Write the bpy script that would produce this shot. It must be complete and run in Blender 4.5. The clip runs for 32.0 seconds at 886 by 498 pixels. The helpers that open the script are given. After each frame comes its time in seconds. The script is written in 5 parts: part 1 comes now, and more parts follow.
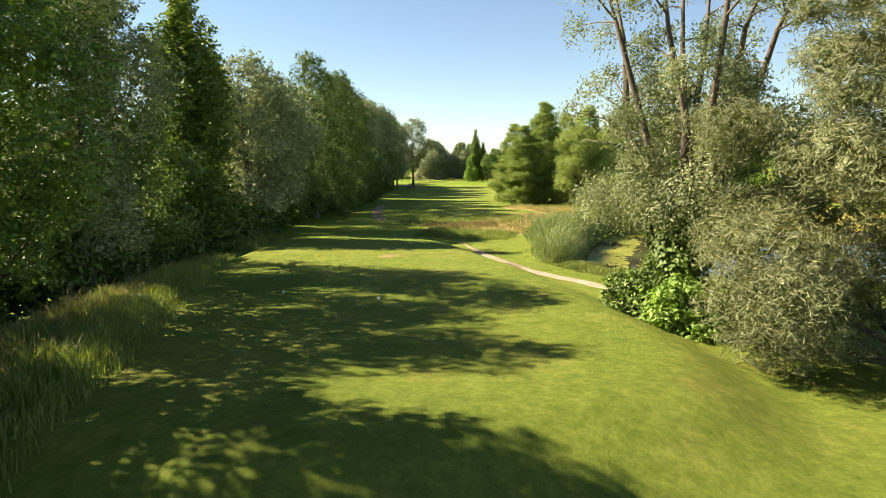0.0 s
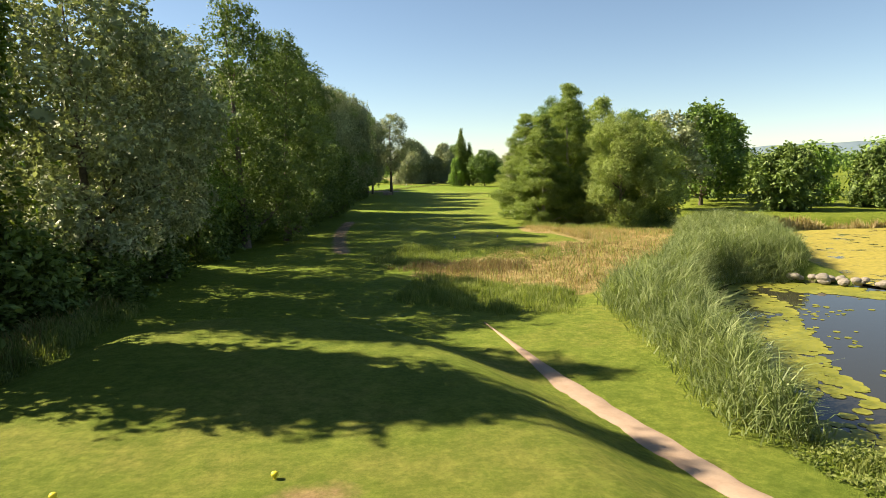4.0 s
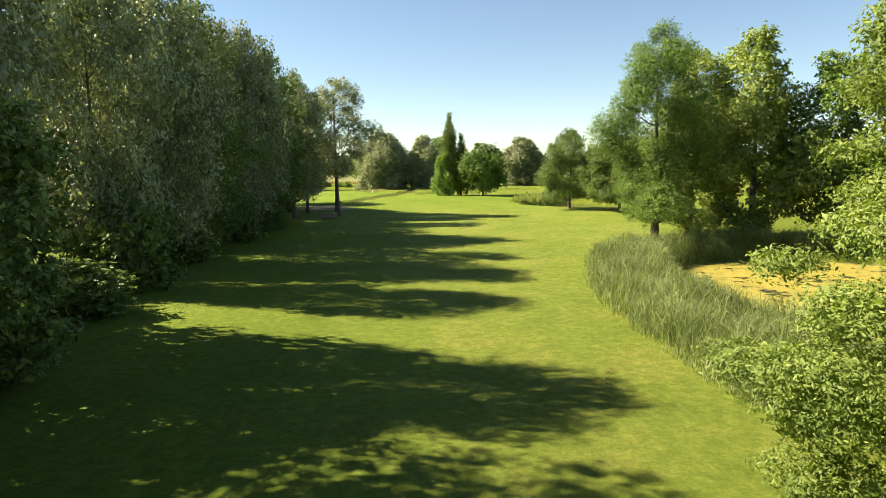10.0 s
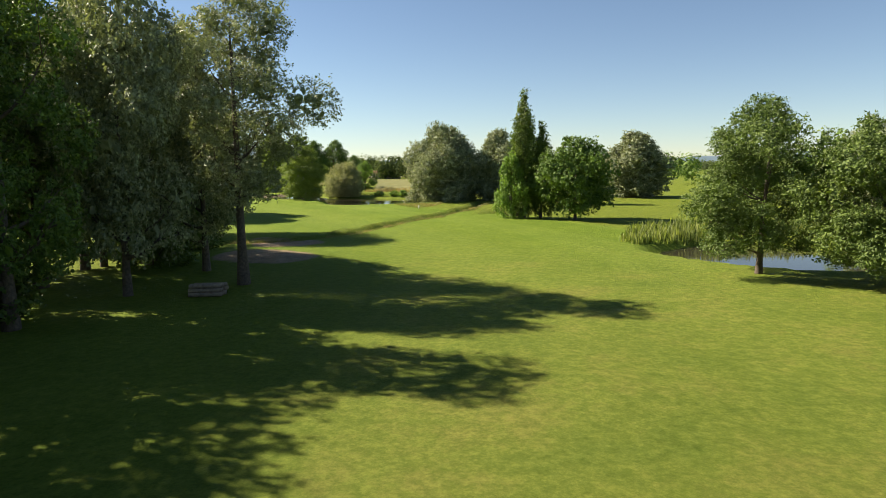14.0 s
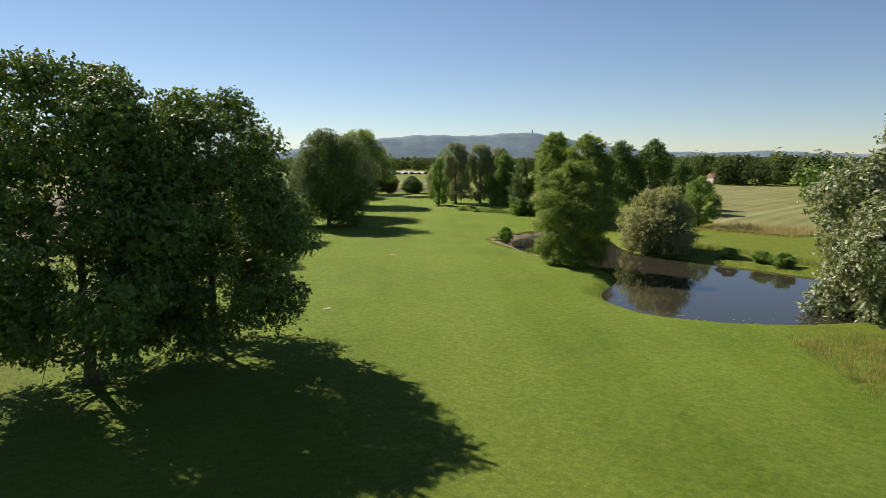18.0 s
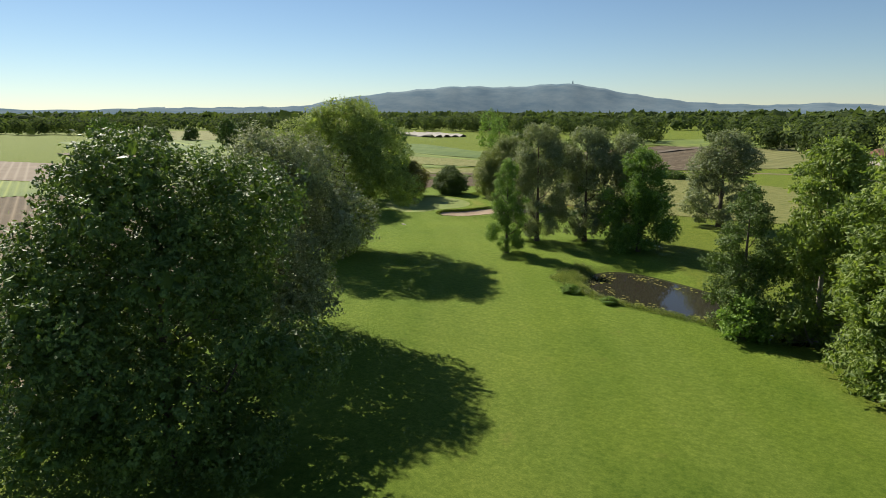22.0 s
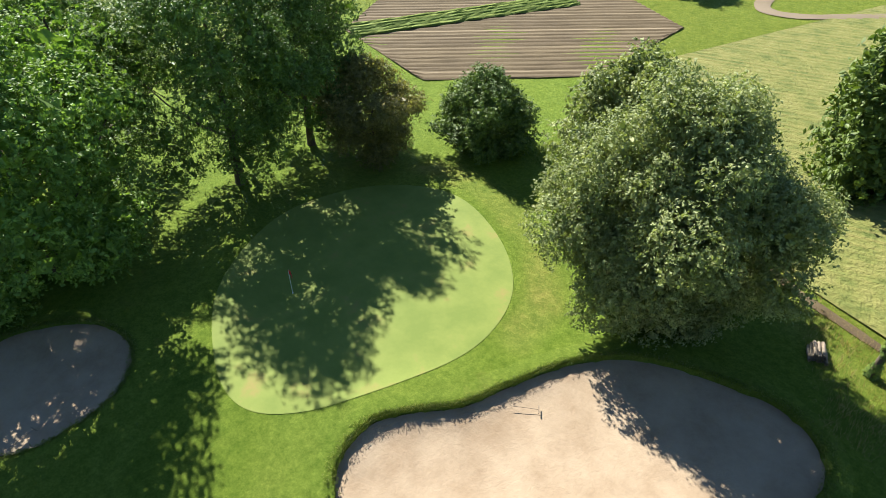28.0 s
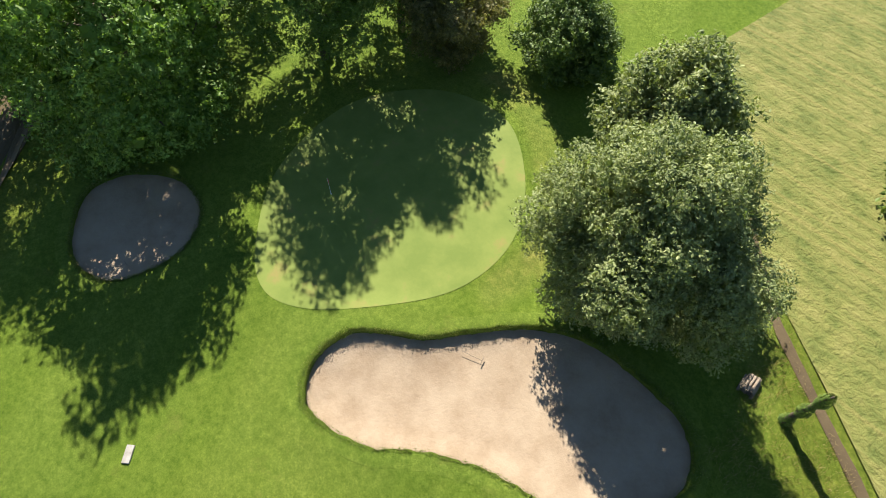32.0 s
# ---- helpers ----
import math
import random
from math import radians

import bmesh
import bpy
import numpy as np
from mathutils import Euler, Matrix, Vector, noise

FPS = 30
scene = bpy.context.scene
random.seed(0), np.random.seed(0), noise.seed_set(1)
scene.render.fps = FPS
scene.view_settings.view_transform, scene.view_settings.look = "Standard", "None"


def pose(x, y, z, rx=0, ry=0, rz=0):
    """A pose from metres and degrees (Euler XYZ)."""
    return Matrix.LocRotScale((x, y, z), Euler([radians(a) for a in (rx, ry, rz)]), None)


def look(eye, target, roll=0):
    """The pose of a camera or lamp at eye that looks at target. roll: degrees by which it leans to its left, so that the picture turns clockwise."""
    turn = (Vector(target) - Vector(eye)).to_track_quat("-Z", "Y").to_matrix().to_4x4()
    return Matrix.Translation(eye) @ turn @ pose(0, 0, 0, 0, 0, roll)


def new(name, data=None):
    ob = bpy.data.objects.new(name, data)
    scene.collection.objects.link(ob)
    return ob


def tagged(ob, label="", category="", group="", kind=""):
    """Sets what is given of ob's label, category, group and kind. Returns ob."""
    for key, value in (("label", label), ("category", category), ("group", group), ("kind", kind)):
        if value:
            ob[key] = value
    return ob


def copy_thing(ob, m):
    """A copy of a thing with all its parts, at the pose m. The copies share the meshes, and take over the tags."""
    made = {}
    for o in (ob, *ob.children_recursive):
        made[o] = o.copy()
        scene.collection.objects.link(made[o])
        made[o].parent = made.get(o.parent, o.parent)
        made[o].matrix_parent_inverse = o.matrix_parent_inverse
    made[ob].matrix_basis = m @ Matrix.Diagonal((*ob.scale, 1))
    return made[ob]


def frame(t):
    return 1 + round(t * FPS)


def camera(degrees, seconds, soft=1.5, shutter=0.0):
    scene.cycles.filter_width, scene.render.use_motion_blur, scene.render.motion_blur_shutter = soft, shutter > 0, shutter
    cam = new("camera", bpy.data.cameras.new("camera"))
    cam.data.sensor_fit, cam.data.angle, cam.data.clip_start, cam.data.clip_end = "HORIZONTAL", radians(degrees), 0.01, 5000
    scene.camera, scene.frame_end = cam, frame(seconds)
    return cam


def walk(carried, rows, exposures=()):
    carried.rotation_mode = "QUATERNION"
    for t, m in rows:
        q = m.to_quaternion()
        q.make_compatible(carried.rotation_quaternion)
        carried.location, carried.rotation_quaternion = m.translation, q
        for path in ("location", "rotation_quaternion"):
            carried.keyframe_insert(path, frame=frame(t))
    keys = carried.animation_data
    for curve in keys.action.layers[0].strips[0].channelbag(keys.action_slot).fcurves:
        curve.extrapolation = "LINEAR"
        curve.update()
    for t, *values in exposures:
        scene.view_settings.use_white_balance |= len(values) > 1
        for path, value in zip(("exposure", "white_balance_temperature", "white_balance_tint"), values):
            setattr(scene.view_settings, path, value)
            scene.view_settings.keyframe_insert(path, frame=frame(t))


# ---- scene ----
cam = camera(70.0, 32.0, 0.8)
PATH = [
    (0.0, pose(0.00, 0.00, 6.63, 82.52, 1.06, -0.21)),
    (0.5, pose(-0.33, 3.13, 6.61, 82.52, 1.06, -0.31)),
    (1.0, pose(-0.50, 6.44, 6.75, 82.63, 1.06, -0.61)),
    (1.5, pose(-0.66, 9.90, 6.72, 82.63, 1.06, -0.81)),
    (2.0, pose(-0.83, 13.37, 6.70, 82.63, 1.06, -1.01)),
    (2.5, pose(-0.99, 16.83, 6.84, 82.63, 1.06, -1.31)),
    (3.0, pose(-0.99, 20.30, 6.82, 82.63, 1.06, -1.61)),
    (3.5, pose(-1.16, 23.93, 6.79, 82.74, 1.05, -1.91)),
    (5.5, pose(-1.16, 40.43, 6.85, 82.64, 0.95, -2.91)),
    (6.0, pose(-0.99, 45.87, 6.82, 82.65, 0.95, -3.21)),
    (6.5, pose(-0.99, 51.81, 6.94, 82.65, 0.94, -3.41)),
    (7.0, pose(-0.83, 57.92, 7.07, 82.65, 0.94, -3.51)),
    (7.5, pose(-0.50, 64.19, 7.19, 82.55, 0.94, -3.71)),
    (8.0, pose(-0.34, 70.79, 7.32, 82.55, 0.84, -3.91)),
    (8.5, pose(-0.00, 77.56, 7.27, 82.55, 0.84, -4.01)),
    (9.0, pose(0.32, 84.32, 7.56, 82.55, 0.84, -4.11)),
    (9.5, pose(0.65, 91.09, 7.68, 82.45, 0.74, -4.11)),
    (10.0, pose(0.98, 98.02, 7.81, 82.45, 0.74, -4.11)),
    (10.5, pose(1.48, 104.62, 7.93, 82.45, 0.74, -4.11)),
    (11.0, pose(2.13, 111.22, 8.06, 82.55, 0.74, -4.11)),
    (11.5, pose(2.79, 117.66, 8.19, 82.56, 0.74, -4.21)),
    (12.0, pose(3.62, 123.93, 8.32, 82.55, 0.84, -4.11)),
    (12.5, pose(5.10, 131.02, 8.28, 82.65, 0.74, -3.81)),
    (13.0, pose(7.08, 139.11, 8.41, 82.64, 0.65, -2.91)),
    (13.5, pose(9.23, 147.53, 8.53, 82.72, 0.67, 0.09)),
    (14.0, pose(10.38, 155.12, 8.49, 82.69, 0.60, 4.99)),
    (14.5, pose(11.37, 164.03, 8.61, 82.76, 0.63, 9.19)),
    (16.5, pose(7.35, 211.52, 11.42, 82.41, -0.15, 27.07)),
    (17.0, pose(2.71, 221.88, 12.56, 82.41, -0.07, 29.98)),
    (17.5, pose(-2.58, 232.23, 13.66, 82.43, 0.03, 32.19)),
    (18.0, pose(-9.07, 242.34, 15.01, 82.04, 0.12, 33.69)),
    (18.5, pose(-16.05, 252.81, 15.99, 81.46, 0.34, 34.57)),
    (19.0, pose(-23.71, 263.94, 17.14, 80.97, 0.42, 35.17)),
    (19.5, pose(-32.03, 275.72, 18.18, 80.38, 0.30, 35.79)),
    (20.0, pose(-40.47, 286.45, 19.33, 79.68, 0.24, 36.10)),
    (20.5, pose(-49.06, 297.48, 20.73, 79.19, 0.17, 36.31)),
    (21.0, pose(-57.89, 308.34, 21.84, 78.39, 0.10, 36.52)),
    (21.5, pose(-66.85, 319.46, 22.92, 77.79, 0.02, 36.73)),
    (22.0, pose(-75.76, 330.48, 23.12, 77.79, 0.12, 36.72)),
    (22.5, pose(-84.70, 341.56, 23.91, 77.69, 0.12, 36.72)),
    (23.0, pose(-93.52, 353.04, 24.66, 77.09, 0.13, 36.82)),
    (23.5, pose(-102.49, 364.81, 25.65, 75.90, 0.15, 36.92)),
    (24.0, pose(-111.17, 376.67, 26.36, 74.40, 0.17, 37.11)),
    (24.5, pose(-119.62, 388.70, 27.36, 72.80, 0.09, 37.23)),
    (25.0, pose(-127.80, 400.22, 28.44, 70.71, 0.14, 37.62)),
    (25.5, pose(-134.12, 409.36, 29.32, 68.12, 0.21, 38.12)),
    (27.5, pose(-143.60, 432.40, 30.14, 55.47, 0.51, 45.94)),
    (28.0, pose(-143.67, 435.75, 30.62, 52.62, 0.47, 47.26)),
    (28.5, pose(-143.22, 438.70, 31.19, 50.00, 0.48, 48.87)),
    (29.0, pose(-143.14, 441.11, 31.50, 47.47, 0.31, 52.41)),
    (29.5, pose(-143.07, 442.25, 32.25, 45.03, 0.42, 56.72)),
    (30.0, pose(-142.88, 443.16, 33.34, 42.49, 0.37, 60.65)),
    (30.5, pose(-142.85, 443.72, 34.74, 39.94, 0.40, 62.75)),
    (31.0, pose(-142.60, 444.52, 37.02, 37.32, 0.41, 63.75)),
    (31.5, pose(-142.55, 445.67, 40.13, 34.78, 0.49, 64.55)),
    (32.0, pose(-142.51, 446.86, 43.52, 32.21, 0.56, 66.15)),
]
EXPOSURE = [(0.0, 1.9, 7500, 10), (3.5, 1.66, 7450, 10), (6.0, 1.68, 7450, 10), (9.0, 1.9, 7500, 9), (12.0, 1.56, 7200, 10), (14.5, 1.24, 6950, 13), (16.5, 1.0, 6780, 16), (18.0, 0.82, 6520, 15), (20.0, 0.74, 6350, 9),
            (23.0, 0.76, 6300, 9), (24.0, 1.22, 6350, 11), (25.5, 1.4, 6450, 15), (28.0, 1.56, 6050, 7), (32.0, 1.44, 6200, 9)]
walk(cam, PATH, EXPOSURE)

# ---- world, sun ----
SUN_AZ, SUN_EL = radians(165), radians(38.5)      # direction towards the sun, from +x counter-clockwise
sun_dir = Vector((math.cos(SUN_AZ) * math.cos(SUN_EL), math.sin(SUN_AZ) * math.cos(SUN_EL), math.sin(SUN_EL)))
world = bpy.data.worlds.new("world")
scene.world = world
world.use_nodes = True
wn = world.node_tree
sky = wn.nodes.new("ShaderNodeTexSky")
sky.sky_type, sky.sun_disc = "NISHITA", False
sky.sun_elevation, sky.sun_rotation = SUN_EL, radians(90) - SUN_AZ
sky.air_density, sky.dust_density, sky.ozone_density = 0.85, 0.05, 1.3
bg = wn.nodes["Background"]
bg.inputs["Strength"].default_value = 0.05
tint = wn.nodes.new("ShaderNodeMix")
tint.data_type, tint.blend_type = "RGBA", "MULTIPLY"
tint.inputs[0].default_value = 1.0
tint.inputs[7].default_value = (0.94, 1.005, 1.05, 1)
wn.links.new(sky.outputs[0], tint.inputs[6])
wn.links.new(tint.outputs[2], bg.inputs["Color"])
sun = new("sun", bpy.data.lights.new("sun", "SUN"))
sun.data.energy, sun.data.angle, sun.data.color = 5.0, radians(0.55), (1.0, 0.91, 0.78)
sun.matrix_world = look((0, 0, 200), Vector((0, 0, 200)) - sun_dir)

# ---- materials ----
def mat(name, rough=0.8):
    m = bpy.data.materials.new(name)
    m.use_nodes = True
    p = m.node_tree.nodes["Principled BSDF"]
    p.inputs["Roughness"].default_value = rough
    p.inputs["Specular IOR Level"].default_value = 0.25
    return m, m.node_tree, p


def node(nt, kind, **inputs):
    n = nt.nodes.new("ShaderNode" + kind)
    for k, v in inputs.items():
        n.inputs[k.replace("_", " ")].default_value = v
    return n


def coords(nt):
    return nt.nodes.new("ShaderNodeTexCoord").outputs["Object"]


def noise_tex(nt, scale, detail=4, rough=0.6, vec=None):
    n = node(nt, "TexNoise", Scale=scale, Detail=detail, Roughness=rough)
    nt.links.new(vec or coords(nt), n.inputs["Vector"])
    return n.outputs["Fac"]


def ramp(nt, fac, stops):
    r = nt.nodes.new("ShaderNodeValToRGB")
    while len(r.color_ramp.elements) < len(stops):
        r.color_ramp.elements.new(0.5)
    for e, (p, c) in zip(r.color_ramp.elements, stops):
        e.position, e.color = p, (*c, 1) if len(c) == 3 else c
    nt.links.new(fac, r.inputs[0])
    return r.outputs[0]


def mix(nt, fac, a, b, blend="MIX"):
    n = nt.nodes.new("ShaderNodeMix")
    n.data_type, n.blend_type = "RGBA", blend
    for sock, v in ((n.inputs[0], fac), (n.inputs[6], a), (n.inputs[7], b)):
        if isinstance(v, bpy.types.NodeSocket):
            nt.links.new(v, sock)
        else:
            sock.default_value = v if isinstance(v, (int, float)) else (*v, 1)
    return n.outputs[2]


def arith(nt, op, a, b=None, clamp=False):
    n = nt.nodes.new("ShaderNodeMath")
    n.operation, n.use_clamp = op, clamp
    for sock, v in zip(n.inputs, (a, b)):
        if isinstance(v, bpy.types.NodeSocket):
            nt.links.new(v, sock)
        elif v is not None:
            sock.default_value = v
    return n.outputs[0]


def bump(nt, p, height, strength, dist):
    b = node(nt, "Bump", Strength=strength, Distance=dist)
    nt.links.new(height, b.inputs["Height"])
    nt.links.new(b.outputs[0], p.inputs["Normal"])


def attr(nt, name):
    a = nt.nodes.new("ShaderNodeAttribute")
    a.attribute_name = name
    return a.outputs["Fac"]


def breakup(nt, mask, scale, amount):
    """A mask with a ragged edge."""
    n = arith(nt, "MULTIPLY", arith(nt, "SUBTRACT", noise_tex(nt, scale, 5, 0.7), 0.5), amount)
    s = arith(nt, "ADD", mask, n)
    return arith(nt, "MULTIPLY", arith(nt, "SUBTRACT", s, 0.35), 3.3, clamp=True)


def leaf_mat(name, dark, light, translucent=0.35, gloss=0.56):
    m, nt, p = mat(name, gloss)
    geo = nt.nodes.new("ShaderNodeNewGeometry")
    info = nt.nodes.new("ShaderNodeObjectInfo")
    c = mix(nt, geo.outputs["Random Per Island"], dark, light)
    c = mix(nt, arith(nt, "MULTIPLY", info.outputs["Random"], 0.35), c, (light[0] * 0.75, light[1] * 0.8, light[2] * 0.8))
    big = ramp(nt, noise_tex(nt, 0.45, 3), [(0.38, (0, 0, 0)), (0.62, (0.6, 0.6, 0.6))])
    c = mix(nt, big, c, (dark[0] * 0.75, dark[1] * 0.8, dark[2] * 0.7))
    nt.links.new(c, p.inputs["Base Color"])
    p.inputs["Specular IOR Level"].default_value = 0.28 if gloss < 0.8 else 0.05
    t = nt.nodes.new("ShaderNodeBsdfTranslucent")
    nt.links.new(mix(nt, 1.0, c, (1.3, 1.38, 0.6), "MULTIPLY"), t.inputs["Color"])
    s = nt.nodes.new("ShaderNodeMixShader")
    s.inputs[0].default_value = translucent
    nt.links.new(p.outputs[0], s.inputs[1])
    nt.links.new(t.outputs[0], s.inputs[2])
    nt.links.new(s.outputs[0], nt.nodes["Material Output"].inputs["Surface"])
    return m


def bark_mat(name, a, b):
    m, nt, p = mat(name, 0.9)
    f = noise_tex(nt, 6, 6, 0.7)
    nt.links.new(ramp(nt, f, [(0.3, a), (0.7, b)]), p.inputs["Base Color"])
    bump(nt, p, f, 0.8, 0.05)
    return m


LEAF = {
    "broad": leaf_mat("broadleaf_green", (0.058, 0.108, 0.020), (0.211, 0.320, 0.058), .17),
    "bright": leaf_mat("bright_green_leaf", (0.095, 0.170, 0.028), (0.290, 0.425, 0.092), 0.32),
    "ivied": leaf_mat("olive_leaf", (0.128, 0.175, 0.042), (0.420, 0.490, 0.150), 0.32),
    "grey": leaf_mat("silver_green_leaf", (0.115, 0.142, 0.066), (0.462, 0.490, 0.286), .18),
    "cone": leaf_mat("feathery_green_leaf", (0.110, 0.165, 0.036), (0.310, 0.375, 0.100), 0.38),
    "poplar": leaf_mat("poplar_leaf", (0.071, 0.109, 0.020), (0.207, 0.277, 0.051), .25),
    "willow": leaf_mat("willow_leaf", (0.206, 0.222, 0.107), (0.488, 0.478, 0.273), 0.38),
    "pine": leaf_mat("pine_needle", (0.100, 0.115, 0.050), (0.310, 0.320, 0.165), 0.26),
    "dark": leaf_mat("dark_leaf", (0.056, 0.096, 0.023), (0.210, 0.288, 0.065), .17),
    "round": leaf_mat("round_tree_leaf", (0.125, 0.165, 0.048), (0.420, 0.445, 0.190), 0.28),
    "red": leaf_mat("reddish_leaf", (0.120, 0.120, 0.045), (0.330, 0.290, 0.110), 0.42),
    "far": leaf_mat("far_foliage", (0.052, 0.077, 0.032), (0.126, 0.158, 0.064), 0.35, 0.95),
    "reed": leaf_mat("reed_blade", (0.090, 0.128, 0.040), (0.310, 0.355, 0.150), 0.3),
    "ditch": leaf_mat("ditch_weed", (0.070, 0.105, 0.022), (0.300, 0.330, 0.095), 0.35),
    "brown": leaf_mat("dead_weed", (0.110, 0.080, 0.038), (0.300, 0.215, 0.105), 0.2),
    "silver": leaf_mat("silver_willow_leaf", (0.120, 0.148, 0.070), (0.380, 0.410, 0.250), 0.3),
    "straw": leaf_mat("dry_grass_blade", (0.273, 0.199, 0.091), (0.469, 0.378, 0.203), 0.35),
    "tall": leaf_mat("long_grass_blade", (0.115, 0.160, 0.040), (0.330, 0.360, 0.120), 0.38),
    "lily": leaf_mat("water_plant_leaf", (0.140, 0.154, 0.021), (0.294, 0.280, 0.042), 0.1),
}
LEAF["oak"], LEAF["orchard"], LEAF["cypress"], LEAF["lime"] = LEAF["dark"], LEAF["dark"], LEAF["cone"], LEAF["ivied"]
BARK = bark_mat("bark", (0.055, 0.042, 0.032), (0.16, 0.13, 0.10))
BARK_PALE = bark_mat("pale_bark", (0.16, 0.14, 0.115), (0.36, 0.33, 0.28))


def ground_mat():
    m, nt, p = mat("grass_ground", 0.85)
    n1, n2, n3 = noise_tex(nt, 0.07, 5, 0.65), noise_tex(nt, 0.6, 8, 0.8), noise_tex(nt, 7, 5, 0.8)
    green = ramp(nt, n1, [(0.35, (0.094, 0.160, 0.017)), (0.65, (0.148, 0.212, 0.024))])
    green = mix(nt, arith(nt, "MULTIPLY", n2, 0.5), green, (0.168, 0.234, 0.030))
    # mowing lines along the hole
    wave = [arith(nt, "SINE", arith(nt, "ADD", arith(nt, "MULTIPLY", attr(nt, "across"), k), arith(nt, "MULTIPLY", n1, 2.0))) for k in (1.35, 0.41)]
    lines = arith(nt, "ADD", arith(nt, "MULTIPLY", wave[0], 0.5), wave[1])
    lines = arith(nt, "MULTIPLY", arith(nt, "MULTIPLY", arith(nt, "ADD", lines, 1.2), n2), 0.36, True)
    green = mix(nt, lines, green, (0.190, 0.255, 0.042))
    parched = ramp(nt, noise_tex(nt, 0.16, 6, 0.75), [(0.3, (0.112, 0.166, 0.028)), (0.5, (0.192, 0.234, 0.042)), (0.75, (0.295, 0.262, 0.075))])
    green = mix(nt, arith(nt, "MULTIPLY", attr(nt, "parch"), 0.75), green, parched)
    rough = ramp(nt, n2, [(0.3, (0.098, 0.147, 0.016)), (0.7, (0.190, 0.222, 0.034))])
    c = mix(nt, breakup(nt, attr(nt, "rough"), 0.4, 0.5), green, rough)
    straw = ramp(nt, noise_tex(nt, 0.5, 6, 0.75), [(0.3, (0.15, 0.165, 0.035)), (0.46, (0.33, 0.265, 0.105)), (0.66, (0.40, 0.265, 0.135))])
    c = mix(nt, breakup(nt, attr(nt, "dry"), 0.5, 0.9), c, straw)
    soil = ramp(nt, n2, [(0.3, (0.20, 0.155, 0.10)), (0.7, (0.40, 0.31, 0.22))])
    c = mix(nt, breakup(nt, attr(nt, "soil"), 0.8, 0.6), c, soil)
    c = mix(nt, ramp(nt, n3, [(0.35, (0, 0, 0)), (0.65, (1, 1, 1))]), c, mix(nt, 1.0, c, (0.68, 0.73, 0.64), "MULTIPLY"))
    n4 = noise_tex(nt, 2.2, 6, 0.75)
    c = mix(nt, ramp(nt, n4, [(0.38, (0, 0, 0)), (0.66, (0.8, 0.8, 0.8))]), c, mix(nt, 1.0, c, (1.45, 1.32, 1.5), "MULTIPLY"))
    n5 = noise_tex(nt, 1.1, 9, 0.82)
    c = mix(nt, ramp(nt, n5, [(0.42, (0.5, 0.5, 0.5)), (0.58, (0, 0, 0))]), c, mix(nt, 1.0, c, (0.62, 0.7, 0.6), "MULTIPLY"))
    # worn, yellowed spots
    spots = ramp(nt, noise_tex(nt, 0.22, 6, 0.72), [(0.6, (0, 0, 0)), (0.75, (1, 1, 1))])
    c = mix(nt, arith(nt, "MULTIPLY", spots, 0.35), c, (0.20, 0.165, 0.05))
    nt.links.new(c, p.inputs["Base Color"])
    h = arith(nt, "ADD", n3, arith(nt, "MULTIPLY", noise_tex(nt, 28, 3, 0.8), 0.7))
    bump(nt, p, h, 1.0, 0.09)
    p.inputs["Specular IOR Level"].default_value = 0.06
    return m


def simple_mat(name, stops, scale, rough=0.85, bump_s=0.5, bump_d=0.02, fine=20):
    m, nt, p = mat(name, rough)
    f = noise_tex(nt, scale, 6, 0.65)
    g = noise_tex(nt, fine, 4, 0.7)
    c = ramp(nt, f, stops)
    c = mix(nt, arith(nt, "MULTIPLY", g, 0.4), c, mix(nt, 1.0, c, (0.6, 0.6, 0.6), "MULTIPLY"))
    nt.links.new(c, p.inputs["Base Color"])
    bump(nt, p, g, bump_s, bump_d)
    return m


GROUND = ground_mat()
SAND = simple_mat("bunker_sand", [(0.3, (0.279, 0.203, 0.131)), (0.55, (0.369, 0.284, 0.194)), (0.72, (0.414, 0.324, 0.225))], 0.35, 0.95, 0.7, 0.05, 4)
PATHM = simple_mat("gravel_path", [(0.3, (0.248, 0.172, 0.117)), (0.7, (0.380, 0.285, 0.208))], 0.9, 0.95)
GREEN = simple_mat("putting_green_grass", [(0.35, (0.142, 0.192, 0.032)), (0.58, (0.185, 0.230, 0.044)), (0.72, (0.25, 0.205, 0.06))], 0.35, 0.8, 0.2, 0.01)
PLOUGH = simple_mat("ploughed_soil", [(0.3, (0.086, 0.062, 0.033)), (0.7, (0.134, 0.100, 0.054))], 0.15, 0.95, 0.8, 0.08, 3)
PALE_SOIL = simple_mat("pale_dry_soil", [(0.3, (0.174, 0.134, 0.087)), (0.7, (0.252, 0.203, 0.141))], 0.05, 0.95)
CROP = simple_mat("green_crop", [(0.3, (0.093, 0.143, 0.019)), (0.7, (0.162, 0.211, 0.037))], 0.02, 0.9, 0.8, 0.1, 2)
WHEAT = simple_mat("ripening_grain", [(0.32, (0.105, 0.135, 0.028)), (0.5, (0.180, 0.190, 0.048)), (0.68, (0.240, 0.230, 0.070))], 0.4, 0.9, 1.0, 0.25, 2.5)
DEEP_CROP = simple_mat("deep_green_crop", [(0.3, (0.065, 0.115, 0.018)), (0.7, (0.120, 0.175, 0.032))], 0.05, 0.9, 0.8, 0.1, 2)
MEADOW = simple_mat("meadow_grass", [(0.3, (0.124, 0.139, 0.036)), (0.7, (0.204, 0.197, 0.066))], 0.06, 0.9, 0.8, 0.1, 2)
